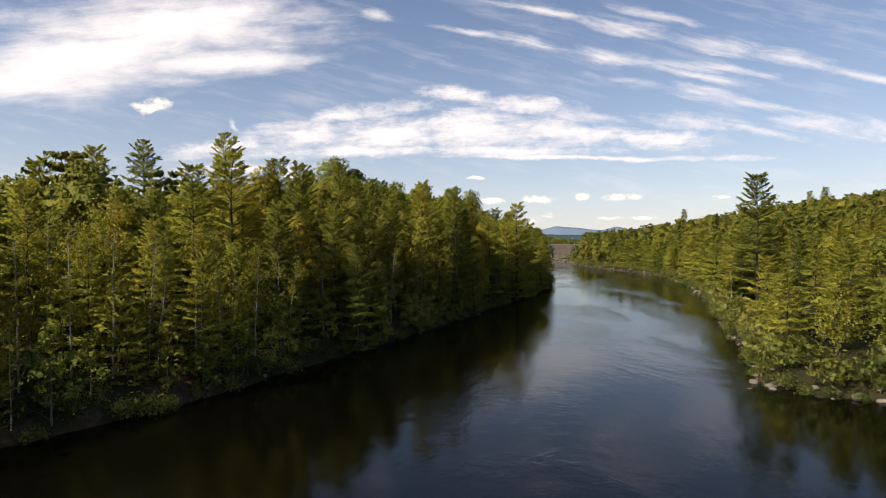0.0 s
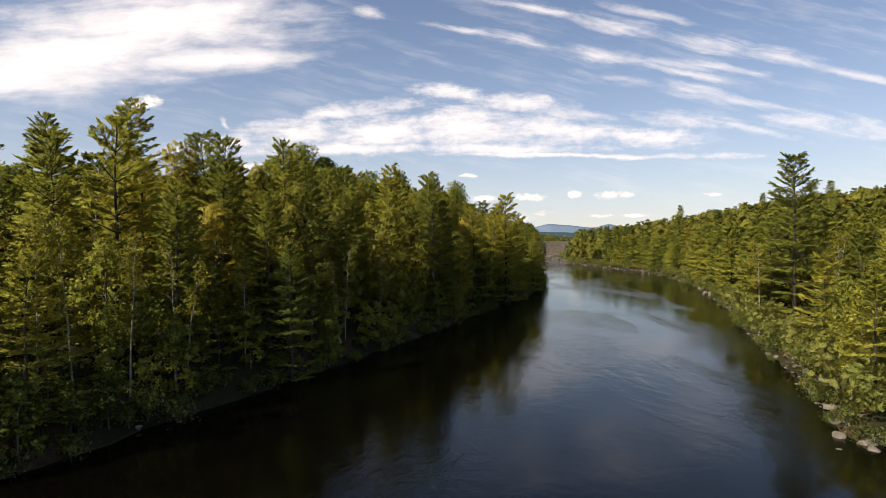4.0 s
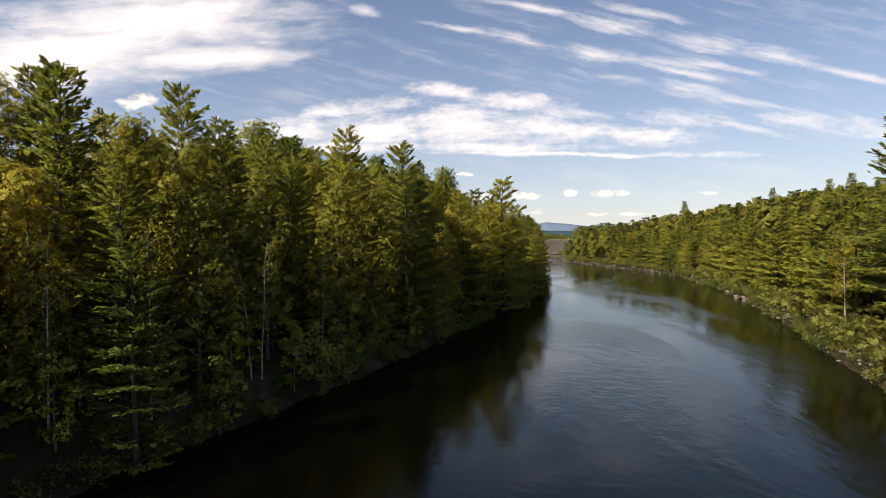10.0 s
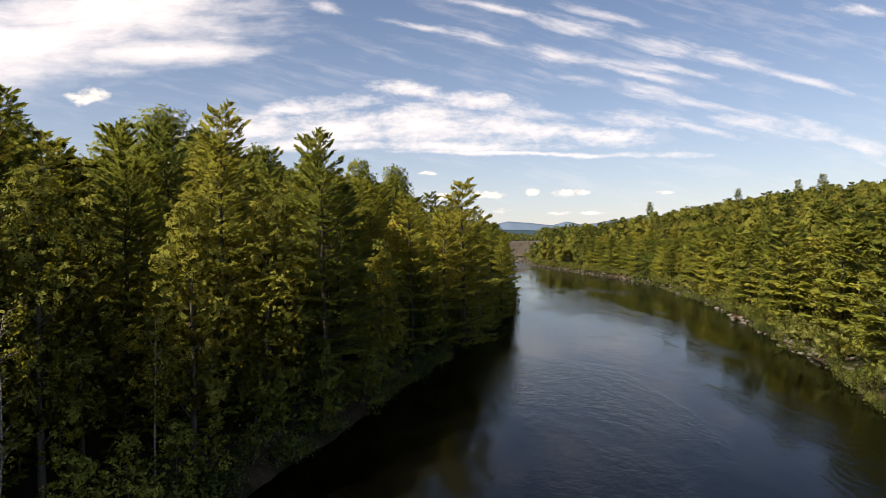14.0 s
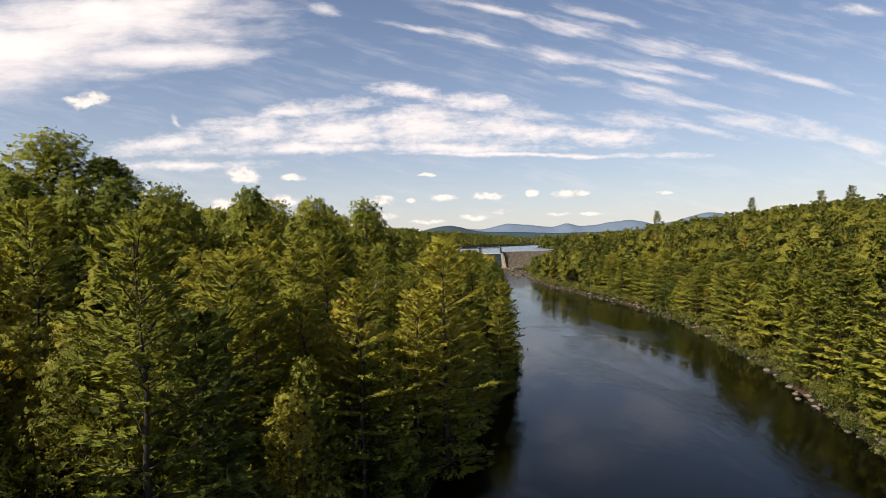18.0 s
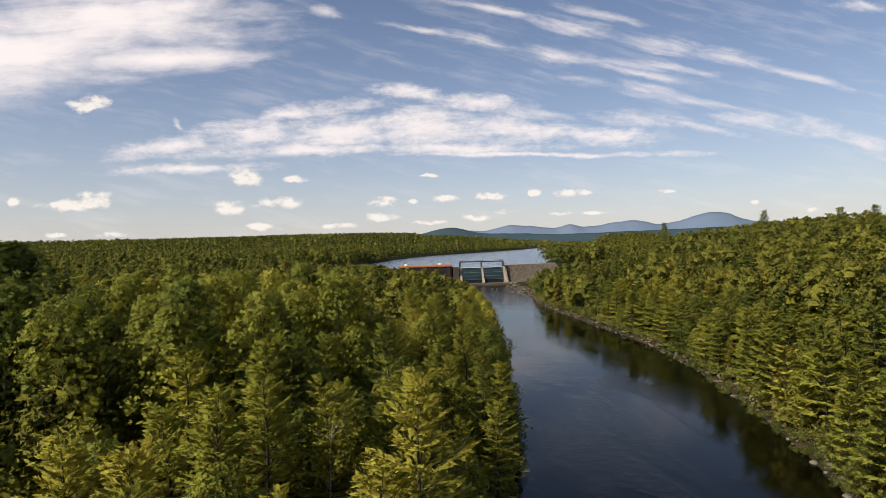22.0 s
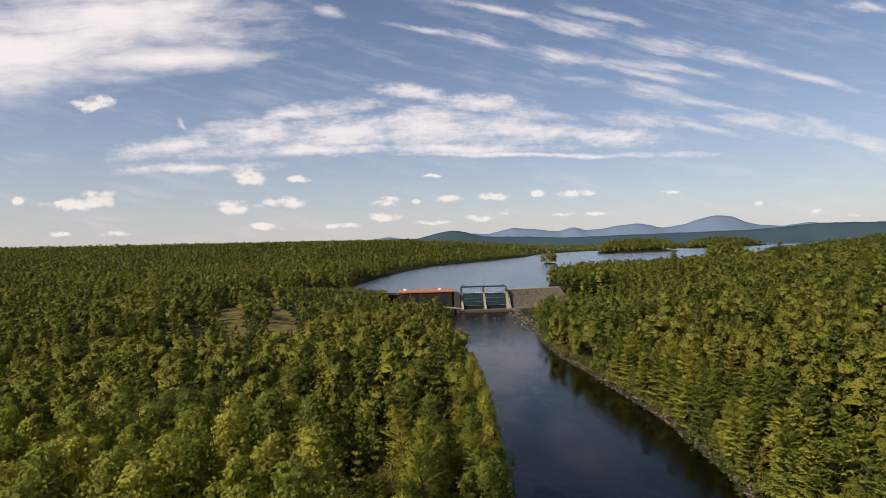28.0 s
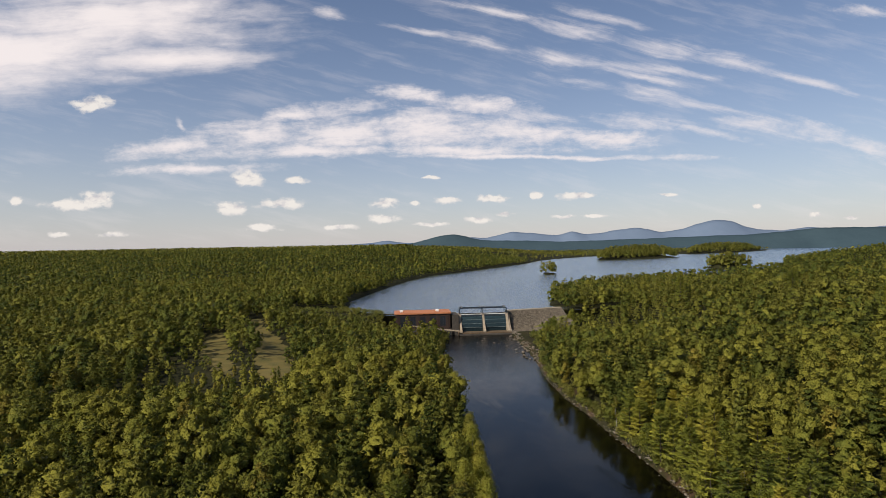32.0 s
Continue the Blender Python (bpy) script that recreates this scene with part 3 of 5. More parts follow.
def leaves_at(points, normals, size, rng, flat=0.5):
    """One three-cornered spray of leaves at each point, lying anyhow, with the way out of its clump."""
    k = len(points)
    way = normals / (np.linalg.norm(normals, axis=1, keepdims=True) + 1e-9)
    nrm = 0.55 * way + rng.normal(0, 0.6, (k, 3))
    nrm /= np.linalg.norm(nrm, axis=1, keepdims=True) + 1e-9
    way = way + rng.normal(0, flat * 0.5, (k, 3))
    ref = rng.normal(0, 1, (k, 3))
    a = np.cross(nrm, ref)
    a /= np.linalg.norm(a, axis=1, keepdims=True) + 1e-9
    b = np.cross(nrm, a)
    s = (size * rng.uniform(0.6, 1.35, k))[:, None]
    turn = np.array([0.0, 2.1, 4.2])
    v = points[:, None] + s[:, None] * (np.cos(turn)[None, :, None] * a[:, None] + np.sin(turn)[None, :, None] * b[:, None] * 0.8)
    return v.reshape(-1, 3), np.arange(3 * k).reshape(-1, 3), np.repeat(way, 3, axis=0)


ICO = bmesh.new()
bmesh.ops.create_icosphere(ICO, subdivisions=1, radius=1.0)
ICO_V = np.array([v.co[:] for v in ICO.verts])
ICO_F = np.array([[v.index for v in f.verts] for f in ICO.faces if f.calc_center_median().z > -0.6])
ICO.free()


def lumps_at(centres, radii, rng, rough=0.26, ways=None):
    """Knobbly leaf masses, open below."""
    vs, fs, ns = [], [], []
    for k, (c, r) in enumerate(zip(centres, radii)):
        turn = rng.uniform(0, 6.28)
        m = np.array([[math.cos(turn), -math.sin(turn), 0], [math.sin(turn), math.cos(turn), 0], [0, 0, 1]])
        d = ICO_V @ m.T
        vs.append(c + d * r * (1 + rng.normal(0, rough, (len(d), 1))))
        fs.append(ICO_F + k * len(d))
        ns.append(d + (0, 0, 0.15) if ways is None else 0.5 * d + 0.75 * ways[k] + (0, 0, 0.2))
    return np.concatenate(vs), np.concatenate(fs), np.concatenate(ns)


def plumes_at(points, along_way, size, rng, loose=0.75):
    """Needle plumes that point along the boughs."""
    k = len(points)
    d = along_way + rng.normal(0, 0.42, (k, 3))
    d /= np.linalg.norm(d, axis=1, keepdims=True) + 1e-9
    a = np.cross(d, np.array([0, 0, 1.0]) + rng.normal(0, loose, (k, 3)))
    a /= np.linalg.norm(a, axis=1, keepdims=True) + 1e-9
    s = (size * rng.uniform(0.7, 1.4, k))[:, None]
    v = np.stack([points - 0.8 * s * d, points + 0.1 * s * d + 0.34 * s * a, points + 1.0 * s * d, points + 0.1 * s * d - 0.34 * s * a], 1)
    f = np.arange(4 * k).reshape(-1, 4)
    out = 0.5 * along_way + np.array([0, 0, 0.85]) + rng.normal(0, 0.2, (k, 3))
    out /= np.linalg.norm(out, axis=1, keepdims=True) + 1e-9
    return v.reshape(-1, 3), np.concatenate([f[:, [0, 1, 3]], f[:, [1, 2, 3]]]), np.repeat(out, 4, axis=0)


def join(pieces):
    base, fs = 0, []
    for piece in pieces:
        fs.append(piece[1] + base)
        base += len(piece[0])
    out = [np.concatenate([q[0] for q in pieces]), np.concatenate(fs)]
    if len(pieces[0]) > 2:
        out.append(np.concatenate([q[2] for q in pieces]))
    return tuple(out)


def tube(path, radii, sides=6):
    """A tapering limb along a path, as triangles."""
    path, out, k = np.asarray(path, float), [], len(path)
    for i in range(k):
        d = path[min(i + 1, k - 1)] - path[max(i - 1, 0)]
        d /= np.linalg.norm(d) + 1e-9
        a = np.cross(d, (0.3, 0.9, 0.2) if abs(d[2]) > 0.7 else (0, 0, 1.0))
        a /= np.linalg.norm(a) + 1e-9
        b = np.cross(d, a)
        w = np.arange(sides) * 2 * math.pi / sides
        out.append(path[i] + radii[i] * (np.cos(w)[:, None] * a + np.sin(w)[:, None] * b))
    v = np.concatenate(out)
    f = []
    for i in range(k - 1):
        for j in range(sides):
            p, q, r, s = i * sides + j, i * sides + (j + 1) % sides, (i + 1) * sides + (j + 1) % sides, (i + 1) * sides + j
            f += [(p, q, r), (p, r, s)]
    return v, np.array(f)


def bent(height, lean, rng, steps=7):
    t = np.linspace(0, 1, steps)
    w = rng.normal(0, lean, 2)
    wob = rng.normal(0, 0.12, (steps, 2)) * t[:, None]
    return np.stack([w[0] * t**1.5 * height + wob[:, 0], w[1] * t**1.5 * height + wob[:, 1], t * height - 0.4 * (1 - t)], 1)


def pine_shape(height, rng, tufts=2200, size=0.34, reach=0.20, bare=0.18, gap=1.6):
    """A white pine: whorls of flat plumed boughs, tufts swept up along them, ragged top."""
    trunk = bent(height, 0.012, rng, 8)
    r0 = 0.013 * height
    wood = [tube(trunk, r0 * np.linspace(1, 0.08, 8), 7)]
    pts, nrms = [], []
    z = height * bare
    levels = []
    while z < height * 0.985:
        levels.append(z)
        z += gap * rng.uniform(0.7, 1.3) * (1 - 0.62 * z / height)
    per = []
    for z in levels:
        t = max(0.0, (z / height - bare) / (1 - bare))
        shape = (0.62 + 0.6 * t) if t < 0.3 else (0.83 * (1 - t) ** 0.7 + 0.17) * 1.02
        turn = rng.uniform(0, 6.28)
        count = int(rng.integers(4, 6))
        for j in range(count):
            per.append((z + rng.normal(0, 0.10), t, max(0.35, height * reach * shape * rng.uniform(0.62, 1.22)), turn + j * 2 * math.pi / count + rng.normal(0, 0.16)))
    total = sum(p[2] ** 0.85 for p in per)
    for z, t, length, ang in per:
        rise = -0.02 + 1.0 * t**2.2 + rng.normal(0, 0.08)
        c = np.array([np.interp(z, trunk[:, 2], trunk[:, 0]), np.interp(z, trunk[:, 2], trunk[:, 1]), z])
        d = np.array([math.cos(ang), math.sin(ang), 0.0])
        s = np.linspace(0, 1, 4)
        limb = c + np.outer(s * length, d) + np.outer(s * rise * length + 0.14 * s**2 * length, (0, 0, 1.0))
        if length > 1.6:
            wood.append(tube(limb[[0, 3]], 0.035 * length**0.6 * np.array([1, 0.25]), 3))
        k = max(6, int(tufts * length**0.85 / total))
        u = 0.16 + 0.86 * rng.beta(1.7, 1.0, k)
        side = np.array([-d[1], d[0], 0])
        fan = rng.normal(0, 0.27, k) * length * np.minimum(1, 1.25 - u * 0.5)
        p = c + np.outer(u * length, d) + np.outer(fan, side)
        p[:, 2] += u * rise * length + 0.14 * u**2 * length + np.abs(rng.normal(0, 0.035, k)) * (0.6 + 0.2 * length) - 0.10 * np.abs(fan)
        pts.append(p)
        nrms.append(np.outer(np.ones(k), d + (0, 0, 0.16 + 0.6 * t * t)) + np.outer(np.sign(fan) * 0.7, side))
    p, q = np.concatenate(pts), np.concatenate(nrms)
    return join(wood), plumes_at(p, q, size, rng)


def round_shape(height, rng, leaves=2400, size=0.33, wide=0.24, low=0.28, lumps=13, trunk_r=0.012, lean=0.02):
    """A broad-leaved tree: a trunk that forks into limbs, each under its own billow of leaves."""
    trunk = bent(height * 0.8, lean, rng, 7)
    wood = [tube(trunk, height * trunk_r * np.linspace(1, 0.25, 7), 6)]
    pts, nrms, deep, deep_n = [], [], [], []
    for i in range(lumps):
        t = (i + rng.uniform(0, 1)) / lumps
        z = height * (low + (0.93 - low) * t)
        girth = math.sin(math.pi * min(1, 0.18 + 0.80 * t)) ** 0.7
        ang = i * 2.4 + rng.uniform(-0.5, 0.5)
        off = height * wide * girth * rng.uniform(0.35, 0.85) * (1 - 0.6 * t**3)
        base = np.array([np.interp(z * 0.8, trunk[:, 2], trunk[:, 0]), np.interp(z * 0.8, trunk[:, 2], trunk[:, 1]), 0])
        c = base + np.array([off * math.cos(ang), off * math.sin(ang), z])
        r = height * wide * rng.uniform(0.36, 0.58) * (0.65 + 0.45 * girth)
        start = np.array([np.interp(z - off * 0.9, trunk[:, 2], trunk[:, 0]), np.interp(z - off * 0.9, trunk[:, 2], trunk[:, 1]), min(z - off * 0.9, height * 0.78)])
        mid = (start + c) / 2 + np.array([0, 0, 0.08 * off])
        wood.append(tube([start, mid, c], height * trunk_r * np.array([0.4, 0.25, 0.1]), 4))
        k = leaves // lumps
        w = rng.normal(0, 1, (k, 3))
        w /= np.linalg.norm(w, axis=1, keepdims=True)
        w[:, 2] = np.where(w[:, 2] < -0.35, -w[:, 2], w[:, 2])
        rad = r * rng.uniform(0.55, 1.0, k) ** 0.6 * (1 + 0.22 * np.sin(w[:, 0] * 6 + i) * np.sin(w[:, 1] * 6 + 2 * i))
        pts.append(c + w * rad[:, None] * (1.0, 1.0, 0.95))
        nrms.append(w + (0, 0, 0.35))
        inner = rng.normal(0, 1, (k // 5, 3))
        inner /= np.linalg.norm(inner, axis=1, keepdims=True)
        deep.append(c + inner * 0.62 * r), deep_n.append(inner)
    p, q = np.concatenate(pts), np.concatenate(nrms)
    return join(wood), join([leaves_at(p, q, size, rng, 0.30), leaves_at(np.concatenate(deep), np.concatenate(deep_n), size * 1.9, rng, 0.2)])


def birch_shape(height, rng, leaves=1700, size=0.24, stems=1):
    """A paper birch: slim white stems, a light loose crown on the upper half."""
    wood, pts, nrms = [], [], []
    for s in range(stems):
        foot = rng.normal(0, 0.35, 2) if stems > 1 else np.zeros(2)
        trunk = bent(height * rng.uniform(0.85, 1.0), 0.10 if stems > 1 else 0.05, rng, 8)
        trunk[:, :2] += foot
        wood.append(tube(trunk, 0.0075 * height * np.linspace(1, 0.15, 8), 6))
        for i in range(20):
            t = rng.uniform(0.38, 1.0)
            z = t * trunk[-1, 2]
            c = np.array([np.interp(z, trunk[:, 2], trunk[:, 0]), np.interp(z, trunk[:, 2], trunk[:, 1]), z])
            ang, out = rng.uniform(0, 6.28), height * 0.125 * rng.uniform(0.25, 1.0) * (1.15 - 0.75 * t) ** 0.5
            e = c + np.array([out * math.cos(ang), out * math.sin(ang), 0.55 * out])
            wood.append(tube([c, (c + e) / 2 + (0, 0, 0.1), e], 0.0022 * height * np.array([1, 0.7, 0.3]), 3))
            k = leaves // (20 * stems)
            r = height * 0.052 * rng.uniform(0.7, 1.3)
            w = rng.normal(0, 0.55, (k, 3))
            pts.append(e + w * r * (1, 1, 1.1))
            nrms.append(w + (0, 0, 0.3))
    p, q = np.concatenate(pts), np.concatenate(nrms)
    return join(wood), leaves_at(p, q, size, rng, 0.8)


def shrub_shape(rng, leaves=420, size=0.20):
    wood, pts, nrms = [], [], []
    for i in range(6):
        ang, out, up = rng.uniform(0, 6.28), rng.uniform(0.3, 0.9), rng.uniform(0.7, 1.7)
        e = np.array([out * math.cos(ang), out * math.sin(ang), up])
        wood.append(tube([(0, 0, -0.2), e * (0.4, 0.4, 0.6), e], [0.05, 0.035, 0.015], 3))
        w = rng.normal(0, 0.55, (leaves // 6, 3))
        pts.append(e + w * (0.75, 0.75, 0.65))
        nrms.append(w + (0, 0, 0.5))
    p, q = np.concatenate(pts), np.concatenate(nrms)
    p[:, 2] = np.maximum(p[:, 2], 0.05)
    return join(wood), leaves_at(p, q, size, rng, 0.8)


TREE_WORDS = {
    "white_pine": ("tall white pine with flat plumed boughs on the river bank", "pine tree", "pine", "pine_bark"),
    "maple_tree": ("full-crowned green broad-leaved tree in the river woods", "tree", "broadleaf", "bark"),
    "birch_tree": ("slim white-stemmed birch with yellowing leaves by the water", "birch tree", "birch", "birch_bark"),
    "aspen_tree": ("full-crowned aspen with yellowing leaves on the river bank", "aspen tree", "birch", "bark"),
    "sapling": ("young leafy broad-leaved tree in the shade of the river woods", "young tree", "broadleaf", "bark"),
    "shrub": ("low leafy green bush at the water's edge", "bush", "shrub", "bark"),
}


def make_tree(kind, shape, foliage_of=""):
    label, category, leaf, bark = TREE_WORDS[kind]
    leaf = foliage_of or leaf
    root = thing(kind, label, category, kind.replace("_", " ") + "s along the river")
    new("trunk", mesh_from("trunk", *shape[0], MAT[bark], True)).parent = root
    v, f, out = shape[1]
    new("crown", mesh_from("crown", v, f, MAT[leaf], False, out)).parent = root
    return root


def stand(proto, x, y, scale=1.0, turn=0.0, z=None, squeeze=1.0):
    h = float(lay([x], [y])[0][0]) if z is None else z
    if proto.get("placed"):
        ob = copy_thing(proto, Matrix())
    else:
        ob = proto
    proto["placed"] = True
    ob.matrix_basis = Matrix.LocRotScale((x, y, h - 0.05), Euler((0, 0, turn)), (scale * squeeze, scale * squeeze, scale))
    return ob


PINES = [(h, make_tree("white_pine", pine_shape(h, np.random.default_rng(20 + i), n, s, r, b, g))) for i, (h, n, s, r, b, g) in enumerate(
    [(25.0, 5600, 0.34, 0.205, 0.14, 1.9), (23.0, 5400, 0.34, 0.22, 0.08, 1.9), (20.0, 4000, 0.34, 0.24, 0.06, 2.3), (16.0, 2800, 0.34, 0.26, 0.05, 2.3), (26.0, 4800, 0.34, 0.175, 0.24, 1.8), (12.0, 1300, 0.37, 0.28, 0.04, 2.1), (7.0, 460, 0.34, 0.30, 0.02, 1.6)])]
MAPLES = [(h, make_tree("maple_tree", round_shape(h, np.random.default_rng(40 + i), n, s, w, lo, lu))) for i, (h, n, s, w, lo, lu) in enumerate(
    [(22.0, 3200, 0.37, 0.21, 0.22, 26), (18.0, 2600, 0.35, 0.23, 0.16, 24), (15.0, 2000, 0.34, 0.25, 0.12, 21), (20.0, 2900, 0.36, 0.19, 0.26, 24)])]
BIRCHES = [(h, make_tree("birch_tree", birch_shape(h, np.random.default_rng(60 + i), n, s, st))) for i, (h, n, s, st) in enumerate(
    [(19.0, 2200, 0.26, 1), (16.0, 2600, 0.25, 3), (21.0, 2400, 0.27, 1), (13.0, 1600, 0.23, 2)])]
ASPENS = [(h, make_tree("aspen_tree", round_shape(h, np.random.default_rng(70 + i), n, s, w, lo, lu))) for i, (h, n, s, w, lo, lu) in enumerate(
    [(17.0, 2400, 0.33, 0.19, 0.22, 24), (14.0, 2000, 0.32, 0.21, 0.14, 21)])]
SLOPE_PINES = [(h, make_tree("white_pine", pine_shape(h, np.random.default_rng(130 + i), n, s, r, b, g), "slope_pine")) for i, (h, n, s, r, b, g) in enumerate(
    [(18.0, 1300, 0.62, 0.24, 0.05, 2.5), (15.0, 1000, 0.60, 0.27, 0.05, 2.4), (12.0, 700, 0.56, 0.29, 0.04, 2.2)])]
SAPLINGS = [(7.0, make_tree("sapling", round_shape(7.0, np.random.default_rng(46 + i), 480, 0.29, 0.28, 0.10, 9))) for i in range(2)]
SHRUBS = [(2.2, make_tree("shrub", shrub_shape(np.random.default_rng(80 + i), 420 + 120 * i))) for i in range(3)]

TAKEN = []


def plant(kind, i, x, y, top=None, height=None, squeeze=1.0):
    """One tree on the plan, by its height, or by how high its top stands over the river."""
    h, proto = kind[i]
    ground = float(lay([x], [y])[0][0])
    tall = (top - ground) if top else (height or h)
    TAKEN.append((x, y, tall))
    return stand(proto, x, y, tall / h, random.uniform(0, 6.28), ground, squeeze)


# the trees that stand out on the skyline
plant(PINES, 4, -35.6, 95.2, top=33.2)
plant(PINES, 1, -23.2, 93.0, top=27.2)
plant(PINES, 0, -18.7, 105.5, top=29.4)
plant(PINES, 0, -57.0, 112.4, top=35.0)
plant(PINES, 1, -61.0, 104.0, top=32.0)
plant(PINES, 2, -66.0, 96.0, top=29.5)
plant(PINES, 0, -4.3, 117.5, top=27.4)
plant(PINES, 1, 3.0, 126.0, top=26.6)
plant(PINES, 1, -6.0, 147.6, top=28.5)
plant(PINES, 2, 20.8, 162.0, top=26.0, squeeze=1.15)
plant(PINES, 1, 1.8, 143.0, top=25.0, squeeze=1.2)
plant(PINES, 1, 58.7, 109.3, top=27.2, squeeze=1.1)
plant(PINES, 0, 244.9, 578.7, top=51.2)
plant(PINES, 0, 283.4, 505.4, top=56.4)
plant(PINES, 1, 242.0, 363.7, top=50.5)
plant(PINES, 1, 261.0, 406.3, top=52.0)


def free_of(x, y, room):
    return all((x - a) ** 2 + (y - b) ** 2 > room * room for a, b, _ in TAKEN)


def along(bank, s0, s1, step):
    """Places along a bank, with the way inland."""
    pts = np.array(bank, float)
    seg = np.hypot(*np.diff(pts, axis=0).T)
    cum = np.r_[0, np.cumsum(seg)]
    for s in np.arange(s0, min(s1, cum[-1]), step):
        i = min(np.searchsorted(cum, s, side="right") - 1, len(seg) - 1)
        d = (pts[i + 1] - pts[i]) / seg[i]
        yield pts[i] + d * (s - cum[i]), np.array([-d[1], d[0]])


def wooded(x, y):
    return not any(inside(np.array([x]), np.array([y]), c)[0] for c in CLEARINGS)


random.seed(5)
# the tall grove behind the bank, over a hollow
GROVE = np.array([(-78, 172), (-44, 160), (-12, 166), (4, 180), (12, 204), (14, 232), (-10, 250), (-70, 240)], float)
plant(MAPLES, 0, -34.5, 185.0, top=44.5, squeeze=1.5)
plant(MAPLES, 3, -28.0, 188.5, top=41.5, squeeze=1.4)
plant(MAPLES, 3, -42.5, 186.0, top=40.5, squeeze=1.4)
# tall trees where the bank bends away
for x, y, tall in ((37, 214, 19), (38, 228, 20), (41, 238, 19), (42, 249, 21), (43, 259, 20), (44, 270, 21), (45, 281, 20), (46, 292, 21), (47, 305, 20), (47, 318, 21), (48, 332, 20), (40, 265, 20), (41, 288, 21), (42, 310, 20)):
    plant(random.choice([MAPLES, ASPENS]), 0, x, y, height=tall, squeeze=0.95)
# the wood's edge over the far end of the embankment
for x, y, tall in ((146, 606, 11), (152, 617, 12), (158, 628, 12), (150, 598, 13), (163, 638, 13), (168, 650, 12), (172, 662, 12), (176, 640, 14), (182, 655, 14), (184, 672, 13), (160, 612, 13), (142, 590, 11)):
    plant(MAPLES, random.choice([1, 2]), x, y, height=tall, squeeze=1.3)
# white stems leaning out over the water
for i, x, y, tall in ((0, -33.5, 53.0, 15), (2, -31.2, 55.4, 17), (0, -36.0, 50.0, 14), (3, -29.0, 58.5, 13), (2, -25.0, 66.0, 15), (1, -41.5, 33.0, 13), (1, -38.5, 40.5, 14),
                      (0, -22.5, 69.5, 14), (3, -20.5, 74.0, 12), (0, -17.0, 82.0, 13), (2, -13.5, 87.5, 14), (3, -9.0, 98.0, 12), (0, -5.0, 106.0, 12)):
    plant(BIRCHES, i, x, y, height=tall, squeeze=0.9)
for gy in np.arange(162, 250, 7.8):
    for gx in np.arange(-76, 16, 7.8):
        x, y = gx + random.uniform(-2.4, 2.4), gy + random.uniform(-2.4, 2.4)
        if inside(np.array([x]), np.array([y]), GROVE)[0] and free_of(x, y, 4.5):
            plant(MAPLES, random.choice([0, 0, 1, 3]), x, y, top=random.uniform(32, 36.5), squeeze=1.05)
# left bank: the front rows that the camera passes
for row, (off, step) in enumerate([(2.6, 4.4), (8.0, 5.0), (14.0, 5.6), (21.0, 6.0)]):
    for p, inland in along(LEFT_BANK, 188, 500, step):
        q = p + inland * (off + random.uniform(-1.8, 1.8)) + np.array([random.uniform(-1.5, 1.5), random.uniform(-1.5, 1.5)])
        x, y = q
        if not (30 < y < 265) or not free_of(x, y, 3.4):
            continue
        roll, low = random.random(), 0.70 if y < 72 else 1.0
        if row < 4 and 84 < y < 142 and roll > 0.38:
            plant(ASPENS, random.choice([0, 1]), x, y, height=random.uniform(14.0, 18.5) + 1.5 * row, squeeze=1.05)
        elif row == 0:
            if roll < 0.50:
                plant(PINES, random.choice([2, 2, 3]), x, y, height=low * random.uniform(13, 20), squeeze=1.1)
            elif roll < 0.74:
                plant(BIRCHES, random.choice([0, 1, 3]), x, y, height=low * random.uniform(12, 18))
            else:
                plant(MAPLES, random.choice([1, 2]), x, y, height=low * random.uniform(11, 17))
        elif roll < 0.52:
            plant(PINES, random.choice([0, 1, 1, 2]), x, y, height=low * (random.uniform(18.5, 23.5) + (row == 1) * -1.5), squeeze=1.1)
        elif roll < 0.64:
            plant(BIRCHES, random.choice([0, 2]), x, y, height=low * random.uniform(17, 21))
        elif roll < 0.74:
            plant(ASPENS, 0, x, y, height=low * random.uniform(15, 19), squeeze=1.05)
        else:
            plant(MAPLES, random.choice([0, 1, 3]), x, y, height=low * (random.uniform(16.5, 22) + (row == 1) * -1.5), squeeze=1.08)
# right bank: layered pines in front of the slope's broad-leaved trees
for row, (off, step) in enumerate([(3.4, 5.2), (9.0, 5.8), (15.5, 6.4), (22.5, 7.0)]):
    for p, inland in along(RIGHT_BANK[::-1], 330, 720, step):
        q = p - inland * (off + random.uniform(-1.8, 2.4))
        x, y = q
        if not (48 < y < 372) or x > 120 + row * 20 or not free_of(x, y, 4.2) or (x - 53) ** 2 + (y - 99) ** 2 < 60:
            continue
        roll = random.random()
        if roll < 0.62:
            plant(SLOPE_PINES if y > 125 else PINES, random.choice([0, 1, 1, 2]) if y > 125 else random.choice([2, 3, 3, 5]), x, y, height=random.uniform(9.5, 14.5) + 2.5 * (y > 120), squeeze=1.15)
        elif roll < 0.95:
            plant(MAPLES, random.choice([1, 2]), x, y, height=random.uniform(8, 13), squeeze=1.15)
        else:
            plant(BIRCHES, random.choice([0, 1]), x, y, height=random.uniform(11, 15))
for _ in range(330):
    x, y = random.uniform(36, 125), random.uniform(50, 150)
    if lay([x], [y])[1][0] > 2.0 and free_of(x, y, 4.6) and (x - 53) ** 2 + (y - 99) ** 2 > 60:
        if random.random() < 0.3:
            plant(PINES, random.choice([3, 5]), x, y, height=random.uniform(8, 13), squeeze=1.15)
        else:
            plant(MAPLES, random.choice([1, 2]), x, y, height=random.uniform(7, 12.5), squeeze=1.2)
